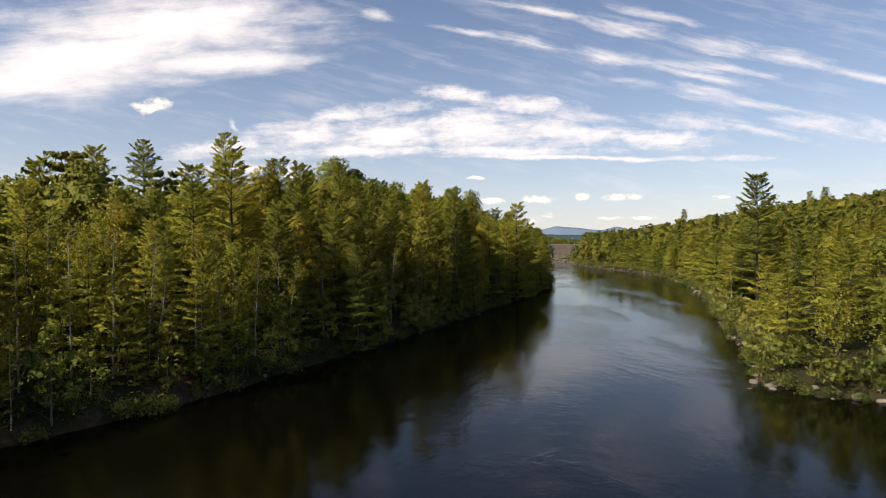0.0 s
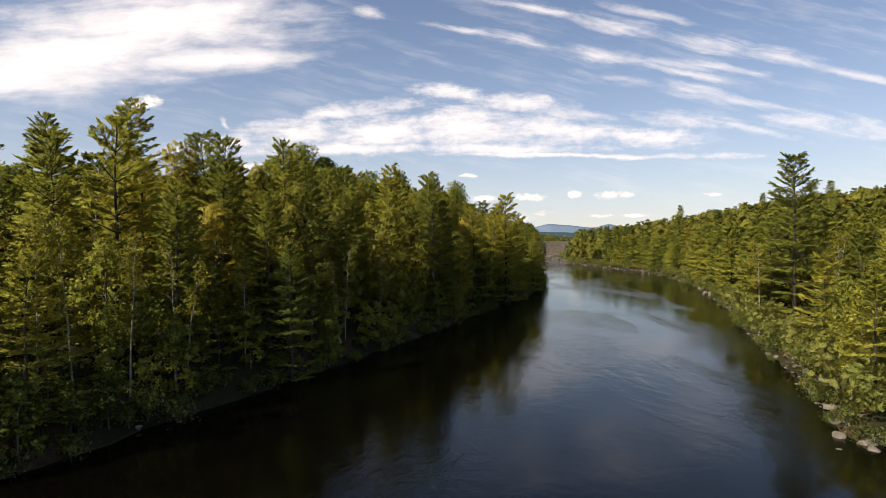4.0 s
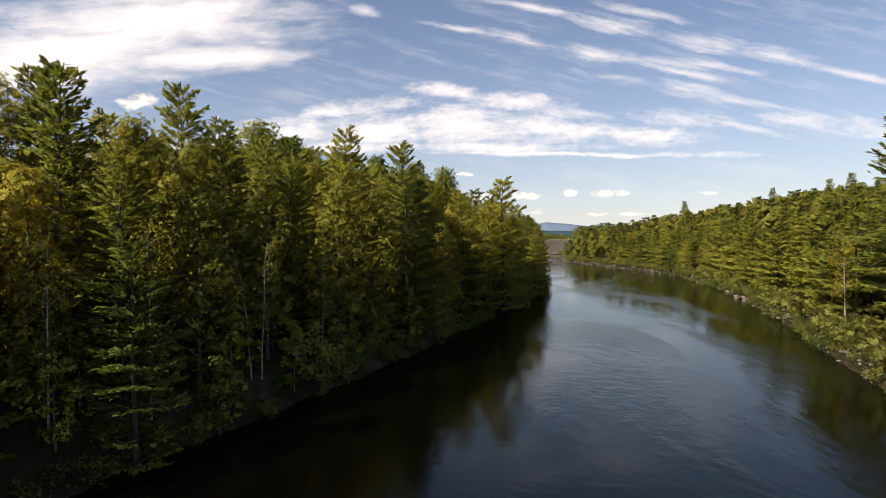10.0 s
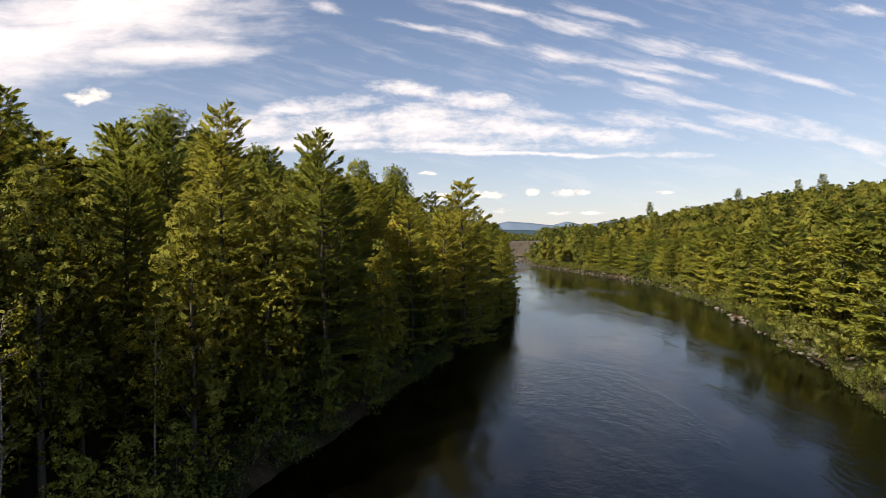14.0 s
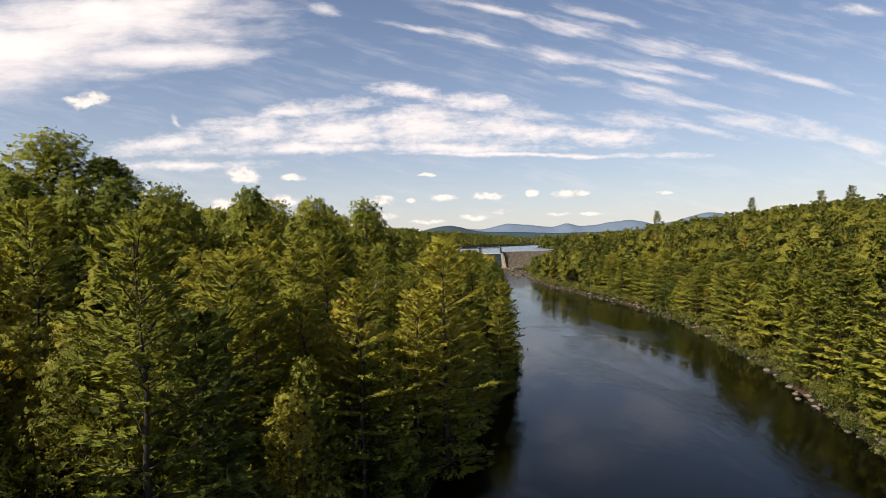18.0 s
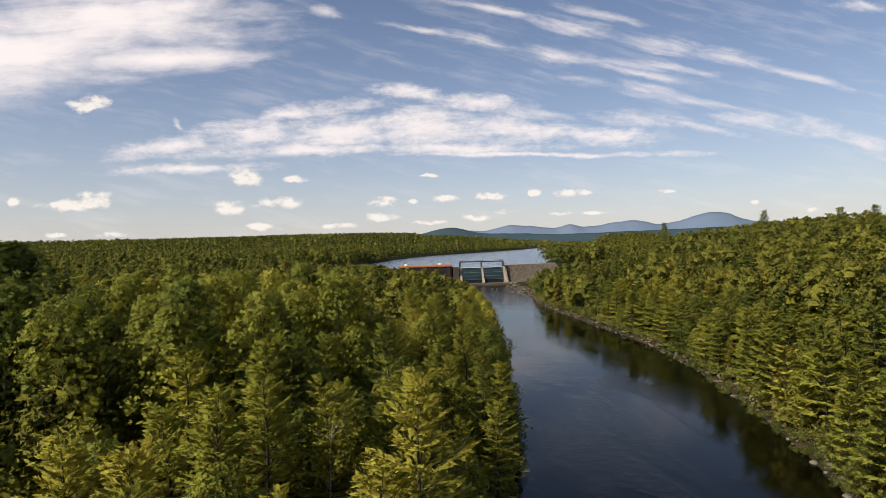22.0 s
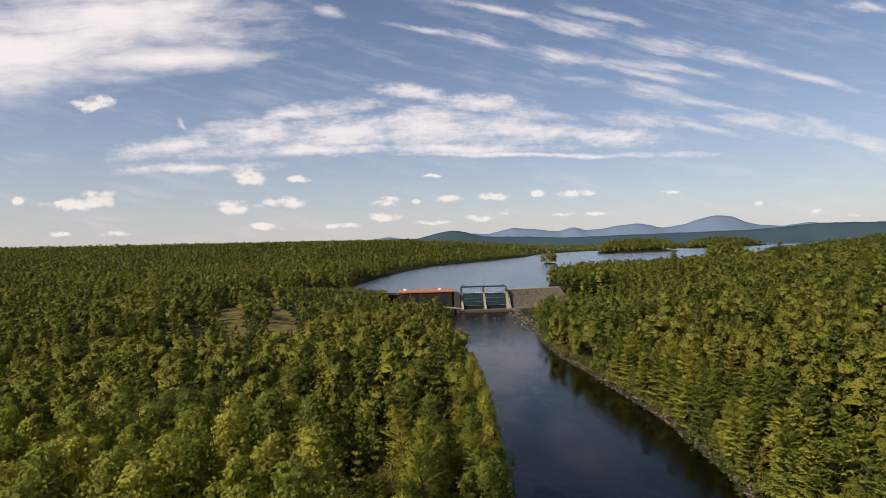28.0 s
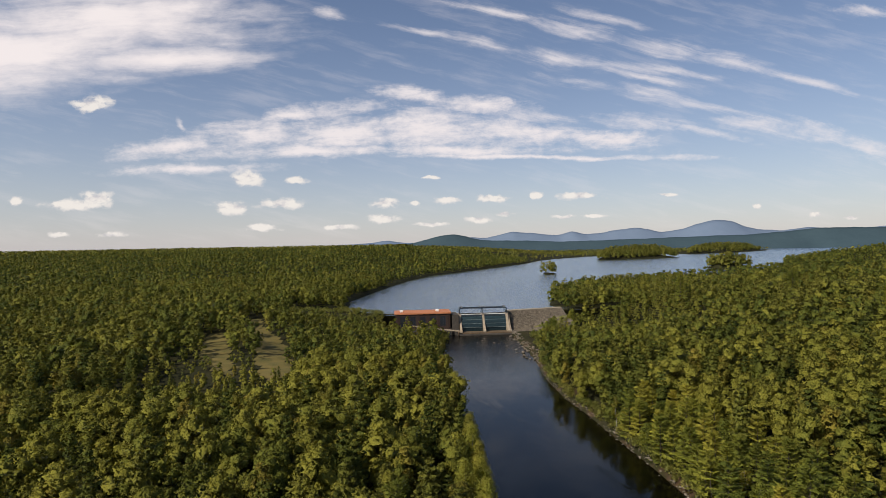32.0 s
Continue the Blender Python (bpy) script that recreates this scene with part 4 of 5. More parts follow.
# young growth under them, out over the water's edge
for p, inland in along(LEFT_BANK, 188, 500, 3.4):
    for off, chance in ((0.3, 0.65), (2.6, 0.6), (5.0, 0.8), (9.0, 0.9), (13.5, 0.7)):
        x, y = p + inland * (off + random.uniform(-0.8, 1.6))
        if 30 < y < 262 and random.random() < chance:
            if random.random() < 0.6:
                plant(SAPLINGS, random.randrange(2), x, y, height=random.uniform(4.5, 8.5), squeeze=1.1)
            else:
                plant(PINES, 6, x, y, height=random.uniform(4.5, 8.5))
# bushes at the water's edge
for bank, s0, s1, sign in ((LEFT_BANK, 188, 440, 1), (RIGHT_BANK[::-1], 300, 640, -1)):
    for p, inland in along(bank, s0, s1, 2.2 if sign < 0 else 1.8):
        q = p + sign * inland * random.uniform(-1.2, 1.4)
        if -10 < q[1] < 300 and q[0] < 118:
            stand(SHRUBS[random.randrange(3)][1], q[0], q[1], random.uniform(0.55, 1.2), random.uniform(0, 6.28))


# ---- the woods behind: one mesh for each kind ----
def scatter(step, test, seed):
    rng = np.random.default_rng(seed)
    x0, x1, y0, y1 = test[0]
    gx, gy = np.meshgrid(np.arange(x0, x1, step), np.arange(y0, y1, step * 0.87))
    gx = gx + (np.arange(gx.shape[0]) % 2)[:, None] * step / 2
    px, py = (gx + rng.uniform(-0.42, 0.42, gx.shape) * step).ravel(), (gy + rng.uniform(-0.42, 0.42, gy.shape) * step).ravel()
    keep = test[1](px, py)
    px, py = px[keep], py[keep]
    h, d = lay(px, py)
    keep = d > 2.5
    for c in CLEARINGS:
        keep &= ~inside(px, py, c)
    return px[keep], py[keep], h[keep], d[keep], rng


def in_view(px, py):
    far = np.hypot(px - 20, py - 120)
    return (py > 20) & (np.abs(np.arctan2(px - 14, py + 20) - 0.075) < np.interp(far, [250, 400], [0.80, 0.66]))


def grove(name, label, leaf, px, py, pz, tall, bank, seed):
    """Many trees in one mesh, each a turned and stretched cast of one of a bank of shapes."""
    rng = np.random.default_rng(seed)
    pick = rng.integers(0, len(bank), len(px))
    out_v, out_f, out_t, out_n, base = [], [], [], [], 0
    for b, (v, f, out, h0) in enumerate(bank):
        who = np.nonzero(pick == b)[0]
        if not len(who):
            continue
        s = tall[who] / h0
        w = rng.uniform(0, 6.28, len(who))
        wide = s * rng.uniform(0.85, 1.2, len(who))
        c, sn = np.cos(w) * wide, np.sin(w) * wide
        x = c[:, None] * v[None, :, 0] - sn[:, None] * v[None, :, 1] + px[who][:, None]
        y = sn[:, None] * v[None, :, 0] + c[:, None] * v[None, :, 1] + py[who][:, None]
        z = s[:, None] * v[None, :, 2] + pz[who][:, None]
        out_v.append(np.stack([x, y, z], -1).reshape(-1, 3))
        c, sn = np.cos(w)[:, None], np.sin(w)[:, None]
        out_n.append(np.stack([c * out[None, :, 0] - sn * out[None, :, 1], sn * out[None, :, 0] + c * out[None, :, 1], np.repeat(out[None, :, 2], len(who), 0)], -1).reshape(-1, 3))
        out_t.append(np.repeat(rng.uniform(0, 1, len(who)) ** 1.2, len(v)))
        out_f.append((f[None] + (np.arange(len(who)) * len(v))[:, None, None]).reshape(-1, 3) + base)
        base += len(who) * len(v)
    me = mesh_from(name, np.concatenate(out_v), np.concatenate(out_f), MAT[leaf], False, np.concatenate(out_n))
    me.attributes.new("tone", "FLOAT", "POINT").data.foreach_set("value", np.concatenate(out_t).astype(np.float32))
    tagged(new(name, me), label, "woods", kind="stuff")


def plain_pine(height, rng, tufts, size, reach=0.22):
    """A pine seen from afar: flat bough pads in whorls."""
    steps = int(np.clip(tufts // 14, 4, 11))
    t = rng.uniform(0, 1, tufts) ** 1.3
    level = np.floor(t * steps)
    t = (level + 0.15) / steps
    bough = rng.integers(0, 6, tufts)
    u = rng.beta(1.8, 1.0, tufts)
    far = np.sin(level * 12.9 + bough * 78.2) * 0.22 + 0.95
    ang = level * 2.4 + bough * 1.047 + rng.normal(0, 0.17, tufts)
    rad = height * reach * (0.95 * (1 - t) ** 0.75 + 0.10) * far * (0.12 + 0.88 * u)
    p = np.stack([rad * np.cos(ang), rad * np.sin(ang), height * (0.14 + 0.86 * t) + rad * (0.05 + 0.7 * t * t) + rng.normal(0, 0.10, tufts)], 1)
    q = np.stack([0.7 * np.cos(ang), 0.7 * np.sin(ang), np.full(tufts, 0.8)], 1)
    return None, leaves_at(p, q, size, rng, 0.28)


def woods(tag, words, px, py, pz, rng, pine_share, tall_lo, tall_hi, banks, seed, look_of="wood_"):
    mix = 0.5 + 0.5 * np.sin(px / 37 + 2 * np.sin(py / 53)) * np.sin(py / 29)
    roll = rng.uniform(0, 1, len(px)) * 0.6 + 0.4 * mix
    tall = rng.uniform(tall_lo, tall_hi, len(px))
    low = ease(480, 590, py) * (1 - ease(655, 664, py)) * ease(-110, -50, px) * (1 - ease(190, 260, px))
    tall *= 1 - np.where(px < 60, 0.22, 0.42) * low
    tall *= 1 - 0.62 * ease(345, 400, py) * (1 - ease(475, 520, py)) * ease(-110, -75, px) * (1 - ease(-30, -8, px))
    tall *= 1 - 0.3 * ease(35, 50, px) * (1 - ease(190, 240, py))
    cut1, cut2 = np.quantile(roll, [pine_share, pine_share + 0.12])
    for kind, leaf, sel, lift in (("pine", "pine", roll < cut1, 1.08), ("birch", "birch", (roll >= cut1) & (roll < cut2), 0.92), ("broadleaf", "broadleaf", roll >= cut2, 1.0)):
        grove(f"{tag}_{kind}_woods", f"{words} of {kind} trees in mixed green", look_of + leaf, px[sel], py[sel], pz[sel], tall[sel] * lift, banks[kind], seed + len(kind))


def dome(height, rng, leaves, size, wide=0.25, low=0.22, lumps=8):
    """A billowing crown: a heap of knobbly leaf masses with sprays of leaves standing out of them."""
    centres, radii, ways, pts, nrms = [], [], [], [], []
    for i in range(lumps):
        t = (i + rng.uniform(0, 0.9)) / lumps
        ang = i * 2.4 + rng.uniform(-0.6, 0.6)
        girth = (0.55 + 0.9 * t) if t < 0.45 else 0.98 * (1 - ((t - 0.45) / 0.6) ** 2.0) + 0.06
        way = np.array([math.cos(ang), math.sin(ang), 0.25 + 1.4 * t * t])
        way /= np.linalg.norm(way)
        off = wide * girth * rng.uniform(0.35, 0.85) * (1.0 if lumps > 4 else 0.5)
        c = np.array([math.cos(ang) * off, math.sin(ang) * off, low + 0.14 + (0.80 - low) * t]) * height
        r = height * wide * rng.uniform(0.70, 1.25) * (0.55 + 0.45 * girth) * (0.46 if lumps > 12 else 0.58 if lumps > 4 else 0.84)
        centres.append(c), radii.append(r), ways.append(way)
        k = leaves // lumps
        if k:
            w = rng.normal(0, 1, (k, 3)) + 0.8 * (way + (0, 0, 0.5))
            w /= np.linalg.norm(w, axis=1, keepdims=True)
            pts.append(c + w * r * rng.uniform(0.62, 1.26, (k, 1)))
            nrms.append(0.7 * w + 0.9 * way)
    body = lumps_at(centres, [0.70 * r if leaves else r for r in radii], rng, 0.34, ways)
    return None, join([body, leaves_at(np.concatenate(pts), np.concatenate(nrms), size, rng, 0.25)] if pts else [body])


def near_banks(n, s, lumps):
    """Crown shapes for one distance: sprays to a tree, their size, leaf masses to a crown."""
    pines = []
    for i in range(4):
        shape = plain_pine(18, np.random.default_rng(100 + i), int(n * 1.2) + 5, s * 1.15, 0.22)[1]
        r = np.random.default_rng(140 + i)
        z = np.linspace(0.3 if lumps > 4 else 0.45, 0.86, 4 if lumps > 8 else 2 if lumps > 4 else 1)
        shape = join([lumps_at([(0, 0, 18 * q) for q in z], [18 * 0.15 * (1.05 - q) for q in z], r, 0.25), shape])
        pines.append((*shape, 18))
    return {"pine": pines,
            "birch": [(*dome(18, np.random.default_rng(110 + i), n, s * 0.9, 0.16, 0.12, lumps)[1], 18) for i in range(3)],
            "broadleaf": [(*dome(18, np.random.default_rng(120 + i), n, s, 0.215 + 0.03 * (i % 3), 0.06, lumps + (i % 3 if lumps > 4 else 0))[1], 18) for i in range(6)]}


TX = np.array([(a, b) for a, b, _ in TAKEN])


def not_taken(px, py, room=4.0):
    ok = np.ones(px.shape, bool)
    for a, b in TX:
        ok &= (px - a) ** 2 + (py - b) ** 2 > room * room
    return ok


DAM_OPEN = np.array([(12, 628), (70, 622), (112, 500), (119, 505), (128, 560), (138, 600), (156, 640), (178, 676), (120, 680), (-70, 705), (-70, 645), (12, 642)], float)


def ring(r0, r1, room=0.0):
    def test(px, py):
        r = np.hypot(px - 20, py - 120)
        ok = in_view(px, py) & (r >= r0) & (r < r1) & (py < 4700) & ~inside(px, py, DAM_OPEN)
        return ok & not_taken(px, py, room) & ~((px > 30) & (px < 120) & (py < 146)) if room else ok
    return test


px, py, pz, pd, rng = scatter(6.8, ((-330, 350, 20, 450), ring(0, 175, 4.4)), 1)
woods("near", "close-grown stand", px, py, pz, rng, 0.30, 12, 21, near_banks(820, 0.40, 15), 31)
# unseen woods outside the view, added to keep sun off the left bank
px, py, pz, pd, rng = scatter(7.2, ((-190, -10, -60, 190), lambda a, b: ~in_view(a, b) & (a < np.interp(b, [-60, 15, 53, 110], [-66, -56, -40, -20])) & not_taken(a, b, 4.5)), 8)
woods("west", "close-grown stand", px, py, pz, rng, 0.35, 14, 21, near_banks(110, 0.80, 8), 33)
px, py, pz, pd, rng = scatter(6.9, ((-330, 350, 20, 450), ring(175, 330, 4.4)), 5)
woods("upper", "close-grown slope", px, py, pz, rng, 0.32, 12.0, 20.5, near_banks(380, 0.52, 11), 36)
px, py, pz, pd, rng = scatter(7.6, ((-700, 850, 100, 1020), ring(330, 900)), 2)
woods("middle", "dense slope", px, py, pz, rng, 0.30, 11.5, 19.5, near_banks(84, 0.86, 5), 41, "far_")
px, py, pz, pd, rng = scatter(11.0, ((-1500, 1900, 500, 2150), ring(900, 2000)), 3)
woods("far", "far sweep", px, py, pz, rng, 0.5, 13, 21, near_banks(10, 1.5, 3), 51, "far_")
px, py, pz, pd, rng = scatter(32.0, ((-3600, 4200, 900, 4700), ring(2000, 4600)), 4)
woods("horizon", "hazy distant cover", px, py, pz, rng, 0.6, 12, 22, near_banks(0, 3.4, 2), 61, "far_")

ix, iy = [], []
for poly, count in zip(ISLES, (16, 90, 420, 420)):
    lo, hi = poly.min(0), poly.max(0)
    while count:
        x, y = rng.uniform(lo[0], hi[0]), rng.uniform(lo[1], hi[1])
        if inside(np.array([x]), np.array([y]), poly)[0]:
            ix.append(x), iy.append(y)
            count -= 1
ix, iy = np.array(ix), np.array(iy)
grove("island_trees", "tight clumps of dark trees on small lake islands", "far_pine", ix, iy, lay(ix, iy)[0] - 1.5, np.where(iy < 1500, rng.uniform(18, 29, len(ix)), rng.uniform(22, 32, len(ix))), near_banks(70, 1.0, 5)["broadleaf"], 71)

# low growth right down to both waters' edges, past the single bushes
spots = []
rng = np.random.default_rng(77)
for bank, s0, sign in ((LEFT_BANK, 420, 1), (RIGHT_BANK[::-1], 300, -1)):
    for p, inland in along(bank, s0, 2000, 1.1):
        q = p + sign * inland * (rng.uniform(-0.9, 5.0) if sign > 0 else rng.uniform(0.9, 5.5))
        if q[1] < (628 if sign > 0 else 520) and -10 < q[1] and q[0] < 135:
            spots.append(q)
for _ in range(150):
    y = rng.uniform(505, 612)
    spots.append(np.array([np.interp(y, [500, 560, 612], [115, 124, 133]) + rng.uniform(1, 14), y]))
for _ in range(500):
    spots.append(np.array([rng.uniform(-75, 14), rng.uniform(640, 690)]))
spots = np.array(spots)
hz, _ = lay(spots[:, 0], spots[:, 1])
grove("bank_bushes", "low green bushes crowding the water's edge", "shrub", spots[:, 0], spots[:, 1], hz, rng.uniform(1.4, 4.2, len(spots)),
      [(*shrub_shape(np.random.default_rng(90 + i), 110, 0.36)[1], 2.2) for i in range(3)], 78)


# ---- distant mountains ----
def mountain_range(name, label, mat, y, crest, seed, rough=1.0):
    """A long ridge with a crest line of places and heights, folded slopes before and behind it."""
    rng = np.random.default_rng(seed)
    xs = np.linspace(-2500, 4900, 520)
    kx, kz = np.array([(-2500, 60), (-900, 80), *crest, (4900, crest[-1][1])], float).T
    top = np.interp(xs, kx, kz)
    top = np.convolve(np.pad(top, 4, "edge"), np.hanning(11)[1:-1] / np.hanning(11).sum(), "valid")
    top += rough * sum(rng.uniform(0.4, 1) * a * np.sin(xs / w + rng.uniform(0, 6)) for a, w in ((1.6, 61), (1.2, 27), (0.8, 13)))
    fold = 30 * np.sin(xs / 170 + 1.3) + 12 * np.sin(xs / 71)
    v, f = [], []
    for dy, share in ((-300, 0.0), (-210, 0.36), (-120, 0.66), (-50, 0.88), (0, 1.0), (60, 0.6), (110, 0.0)):
        v.append(np.stack([xs, y + dy + fold * (dy < 0) * (1 - share), top * share], 1))
    k = len(xs)
    for r in range(6):
        i = np.arange(k - 1) + r * k
        f.append(np.stack([i, i + 1, i + k + 1, i + k], 1))
    me = mesh_from(name, np.concatenate(v), np.concatenate(f), mat, True)
    tagged(new(name, me), label, "mountains", kind="structure")


mountain_range("backdrop_mountains", "long mountain range on the horizon, coloured pale blue for haze", MAT["far_ridge"], 4760,
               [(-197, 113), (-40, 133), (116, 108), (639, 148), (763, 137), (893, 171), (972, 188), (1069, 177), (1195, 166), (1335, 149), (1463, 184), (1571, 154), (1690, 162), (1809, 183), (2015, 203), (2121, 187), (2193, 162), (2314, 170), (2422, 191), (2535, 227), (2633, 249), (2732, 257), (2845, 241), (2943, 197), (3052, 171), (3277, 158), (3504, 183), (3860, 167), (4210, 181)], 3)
mountain_range("backdrop_hill", "wooded hills beyond the lake, coloured dark blue for haze", MAT["far_hill"], 4560,
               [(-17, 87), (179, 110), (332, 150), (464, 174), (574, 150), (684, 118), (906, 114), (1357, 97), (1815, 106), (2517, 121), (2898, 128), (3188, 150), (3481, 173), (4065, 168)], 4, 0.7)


# ---- the dam ----
def build_dam():
    yb = 648
    spill = thing("spillway_gates", "concrete spillway with two teal steel gates and dark hoist frames", "dam")
    part("apron", box(bmesh.new(), 77.5, 124.0, yb - 15, yb + 12, -2, 2.2, 0.25), MAT["sill"], spill, "brown stained concrete sill")
    part("apron_lip", box(bmesh.new(), 78.0, 123.4, yb - 16.2, yb - 15.004, -2, 1.2, 0.2), MAT["dark_concrete"], spill, "dark wet lower sill")
    for x, w, flare in ((80, 1.7, 0.0), (100.2, 1.8, 0.0), (120.8, 2.2, 1.2)):
        outline = [(yb - 14, 0), (yb - 14, 3.4), (yb - 9.5, 6.5), (yb - 5.5, 11.0), (yb - 3.2, 16.0), (yb + 8, 16.0), (yb + 8, 0)]
        pier = part("pier", prism(bmesh.new(), outline, x - w / 2, x + w / 2), MAT["concrete"], spill, "weathered tan concrete pier")
        part("pier_cap", box(bmesh.new(), x - w / 2 - 0.25, x + w / 2 + 0.25, yb - 3.5, yb + 8.2, 16.004, 16.5, 0.06), MAT["concrete"], pier)
        for dy in (-2.2, 3.8):
            part("hoist_post", box(bmesh.new(), x - 0.32, x + 0.32, yb + dy - 0.32, yb + dy + 0.32, 16.5, 21.2, 0.05), MAT["steel"], spill, "dark steel hoist post")
        if flare:
            part("buttress", prism(bmesh.new(), [(yb - 13.5, 0), (yb - 13.5, 3.0), (yb - 8, 7), (yb - 3, 13.5), (yb + 3, 15.5), (yb + 3, 0)], x + w / 2 + 0.004, x + w / 2 + flare), MAT["concrete"], spill)
    for x0, x1 in ((80.9, 99.25), (101.15, 119.65)):
        skin = [(yb - 6.2, 2.2), (yb - 7.0, 6.0), (yb - 6.0, 10.5), (yb - 3.8, 14.6), (yb - 3.3, 14.6), (yb - 5.4, 10.5), (yb - 6.4, 6.0), (yb - 5.6, 2.2)]
        gate = part("gate_leaf", prism(bmesh.new(), skin, x0 + 0.1, x1 - 0.1), MAT["gate"], spill, "dark teal steel gate")
        for z, y in ((5.4, -7.05), (8.6, -6.55), (11.8, -5.45)):
            part("gate_rib", box(bmesh.new(), x0 + 0.3, x1 - 0.3, yb + y - 0.2, yb + y + 0.12, z, z + 0.22), MAT["gate_rib"], gate, "grey-green weathered rib")
        for k in range(5):
            x = x0 + 1.4 + k * (x1 - x0 - 2.8) / 4
            part("gate_stiffener", prism(bmesh.new(), [(yb - 7.15, 5.7), (yb - 6.15, 10.5), (yb - 5.95, 10.5), (yb - 6.95, 5.7)], x - 0.1, x + 0.1), MAT["gate"], gate)
        # dark box modelled where the walkway's shade falls on the gate
        part("top_beam", box(bmesh.new(), x0 + 0.1, x1 - 0.1, yb - 3.2, yb - 2.2, 14.7, 15.6, 0.05), MAT["steel"], spill, "dark band standing in for the shade under the walkway")
        walk_deck = part("walkway", box(bmesh.new(), x0 - 0.2, x1 + 0.2, yb - 3.0, yb - 1.2, 16.1, 16.45, 0.04), MAT["white"], spill, "pale walkway over the gate")
        for k in range(7):
            x = x0 + 0.6 + k * (x1 - x0 - 1.2) / 6
            part("rail_post", box(bmesh.new(), x - 0.05, x + 0.05, yb - 2.95, yb - 2.85, 16.45, 17.5), MAT["pale"], walk_deck)
        part("handrail", box(bmesh.new(), x0, x1, yb - 2.96, yb - 2.84, 17.5, 17.6), MAT["pale"], walk_deck)
        for y in (-2.2, 3.8):
            part("hoist_beam", box(bmesh.new(), x0 - 0.9, x1 + 0.9, yb + y - 0.35, yb + y + 0.35, 21.204, 22.0, 0.05), MAT["steel"], spill, "dark blue hoist beam")
        for k in range(5):
            x = x0 + 1.5 + k * (x1 - x0 - 3) / 4
            part("cross_beam", box(bmesh.new(), x - 0.18, x + 0.18, yb - 1.84, yb + 3.44, 21.3, 21.8), MAT["steel"], spill)
        for x in (x0 + 0.9, x1 - 0.9):
            hoist = part("hoist", box(bmesh.new(), x - 0.9, x + 0.9, yb - 1.2, yb + 2.6, 22.0, 23.1, 0.25), MAT["steel"], spill, "dark gate hoist")
            part("drum", box(bmesh.new(), x - 0.5, x + 0.5, yb - 1.9, yb - 1.204, 22.1, 22.9, 0.2), MAT["pale"], hoist)
        for k in range(6):
            x = x0 + 1.2 + k * (x1 - x0 - 2.4) / 5
            part("chain", box(bmesh.new(), x - 0.06, x + 0.06, yb - 2.9, yb - 2.78, 15.6, 21.2), MAT["steel"], spill) if k in (0, 5) else None

    house = thing("powerhouse", "dark brick powerhouse with a flat orange roof", "powerhouse")
    x0, x1, y0, y1 = 24.4, 71.0, 640.0, 662.0
    part("wall", box(bmesh.new(), x0, x1, y0, y1, 5.0, 18.2), MAT["brick"], house, "dark brown brick wall")
    part("base", box(bmesh.new(), x0 - 1, x1 + 1.5, y0 - 1.6, y1, -2.0, 5.0, 0.2), MAT["dark_concrete"], house, "dark wet concrete base")
    part("roof", box(bmesh.new(), x0 - 0.9, x1 + 0.9, y0 - 0.9, y1 + 0.9, 18.2, 19.5, 0.1), MAT["roof"], house, "flat orange roof edge")
    for k in range(6):
        x = x0 + 2.0 + k * 8.5
        part("pilaster", box(bmesh.new(), x - 0.6, x + 0.6, y0 - 0.5, y0 + 0.1, 5.0, 18.19), MAT["brick"], house)
    for k in range(5):
        x = x0 + 6.25 + k * 8.5
        w = part("window", box(bmesh.new(), x - 2.3, x + 2.3, y0 - 0.12, y0 + 0.1, 8.0, 16.2), MAT["glass"], house, "tall dark window")
        for dx in (-2.3, -0.8, 0.7, 2.2):
            part("mullion", box(bmesh.new(), x + dx, x + dx + 0.12, y0 - 0.22, y0 - 0.13, 8.0, 16.2), MAT["steel"], w)
    # flat dark panels on the base stand in for the openings' shaded depth
    for k in range(3):
        x = x0 + 8 + k * 15
        part("draft_opening", box(bmesh.new(), x, x + 9, y0 - 1.72, y0 - 1.55, -1.0, 2.6), MAT["glass"], house, "solid dark panel standing for the shade in a tailrace opening")
    for x in (29.5, 60.5):
        part("roof_vent", box(bmesh.new(), x - 1.4, x + 1.4, y0 + 6, y0 + 9, 19.5, 21.3, 0.25), MAT["white"], house, "white roof ventilator")
    part("mast", box(bmesh.new(), 51.0, 51.18, y0 + 9, y0 + 9.18, 19.5, 33.0), MAT["steel"], house, "thin dark mast")

    deck = thing("tailrace_walkway", "pale concrete walkway sloping down before the powerhouse", "walkway")
    bm = bmesh.new()
    a = [bm.verts.new(v) for v in ((38, 634, 9.4), (78, 630, 4.6), (78, 632, 4.6), (38, 636.5, 9.4), (38, 634, 8.5), (78, 630, 3.7), (78, 632, 3.7), (38, 636.5, 8.5))]
    for q in ((0, 1, 2, 3), (7, 6, 5, 4), (0, 4, 5, 1), (1, 5, 6, 2), (2, 6, 7, 3), (3, 7, 4, 0)):
        bm.faces.new([a[i] for i in q])
    part("slab", bm, MAT["concrete"], deck)
    for k in range(5):
        x, t = 42 + k * 8.5, (4 + k * 8.5) / 40
        part("column", box(bmesh.new(), x - 0.5, x + 0.5, 634.5 - 4 * t, 635.6 - 4 * t, -2.0, 8.6 - 4.8 * t), MAT["dark_concrete"], deck)
    block = thing("abutment_block", "dark concrete block between powerhouse and gates", "abutment")
    part("block", box(bmesh.new(), 72.6, 78.4, 640, 660, -2, 17.0, 0.2), MAT["dark_concrete"], block)


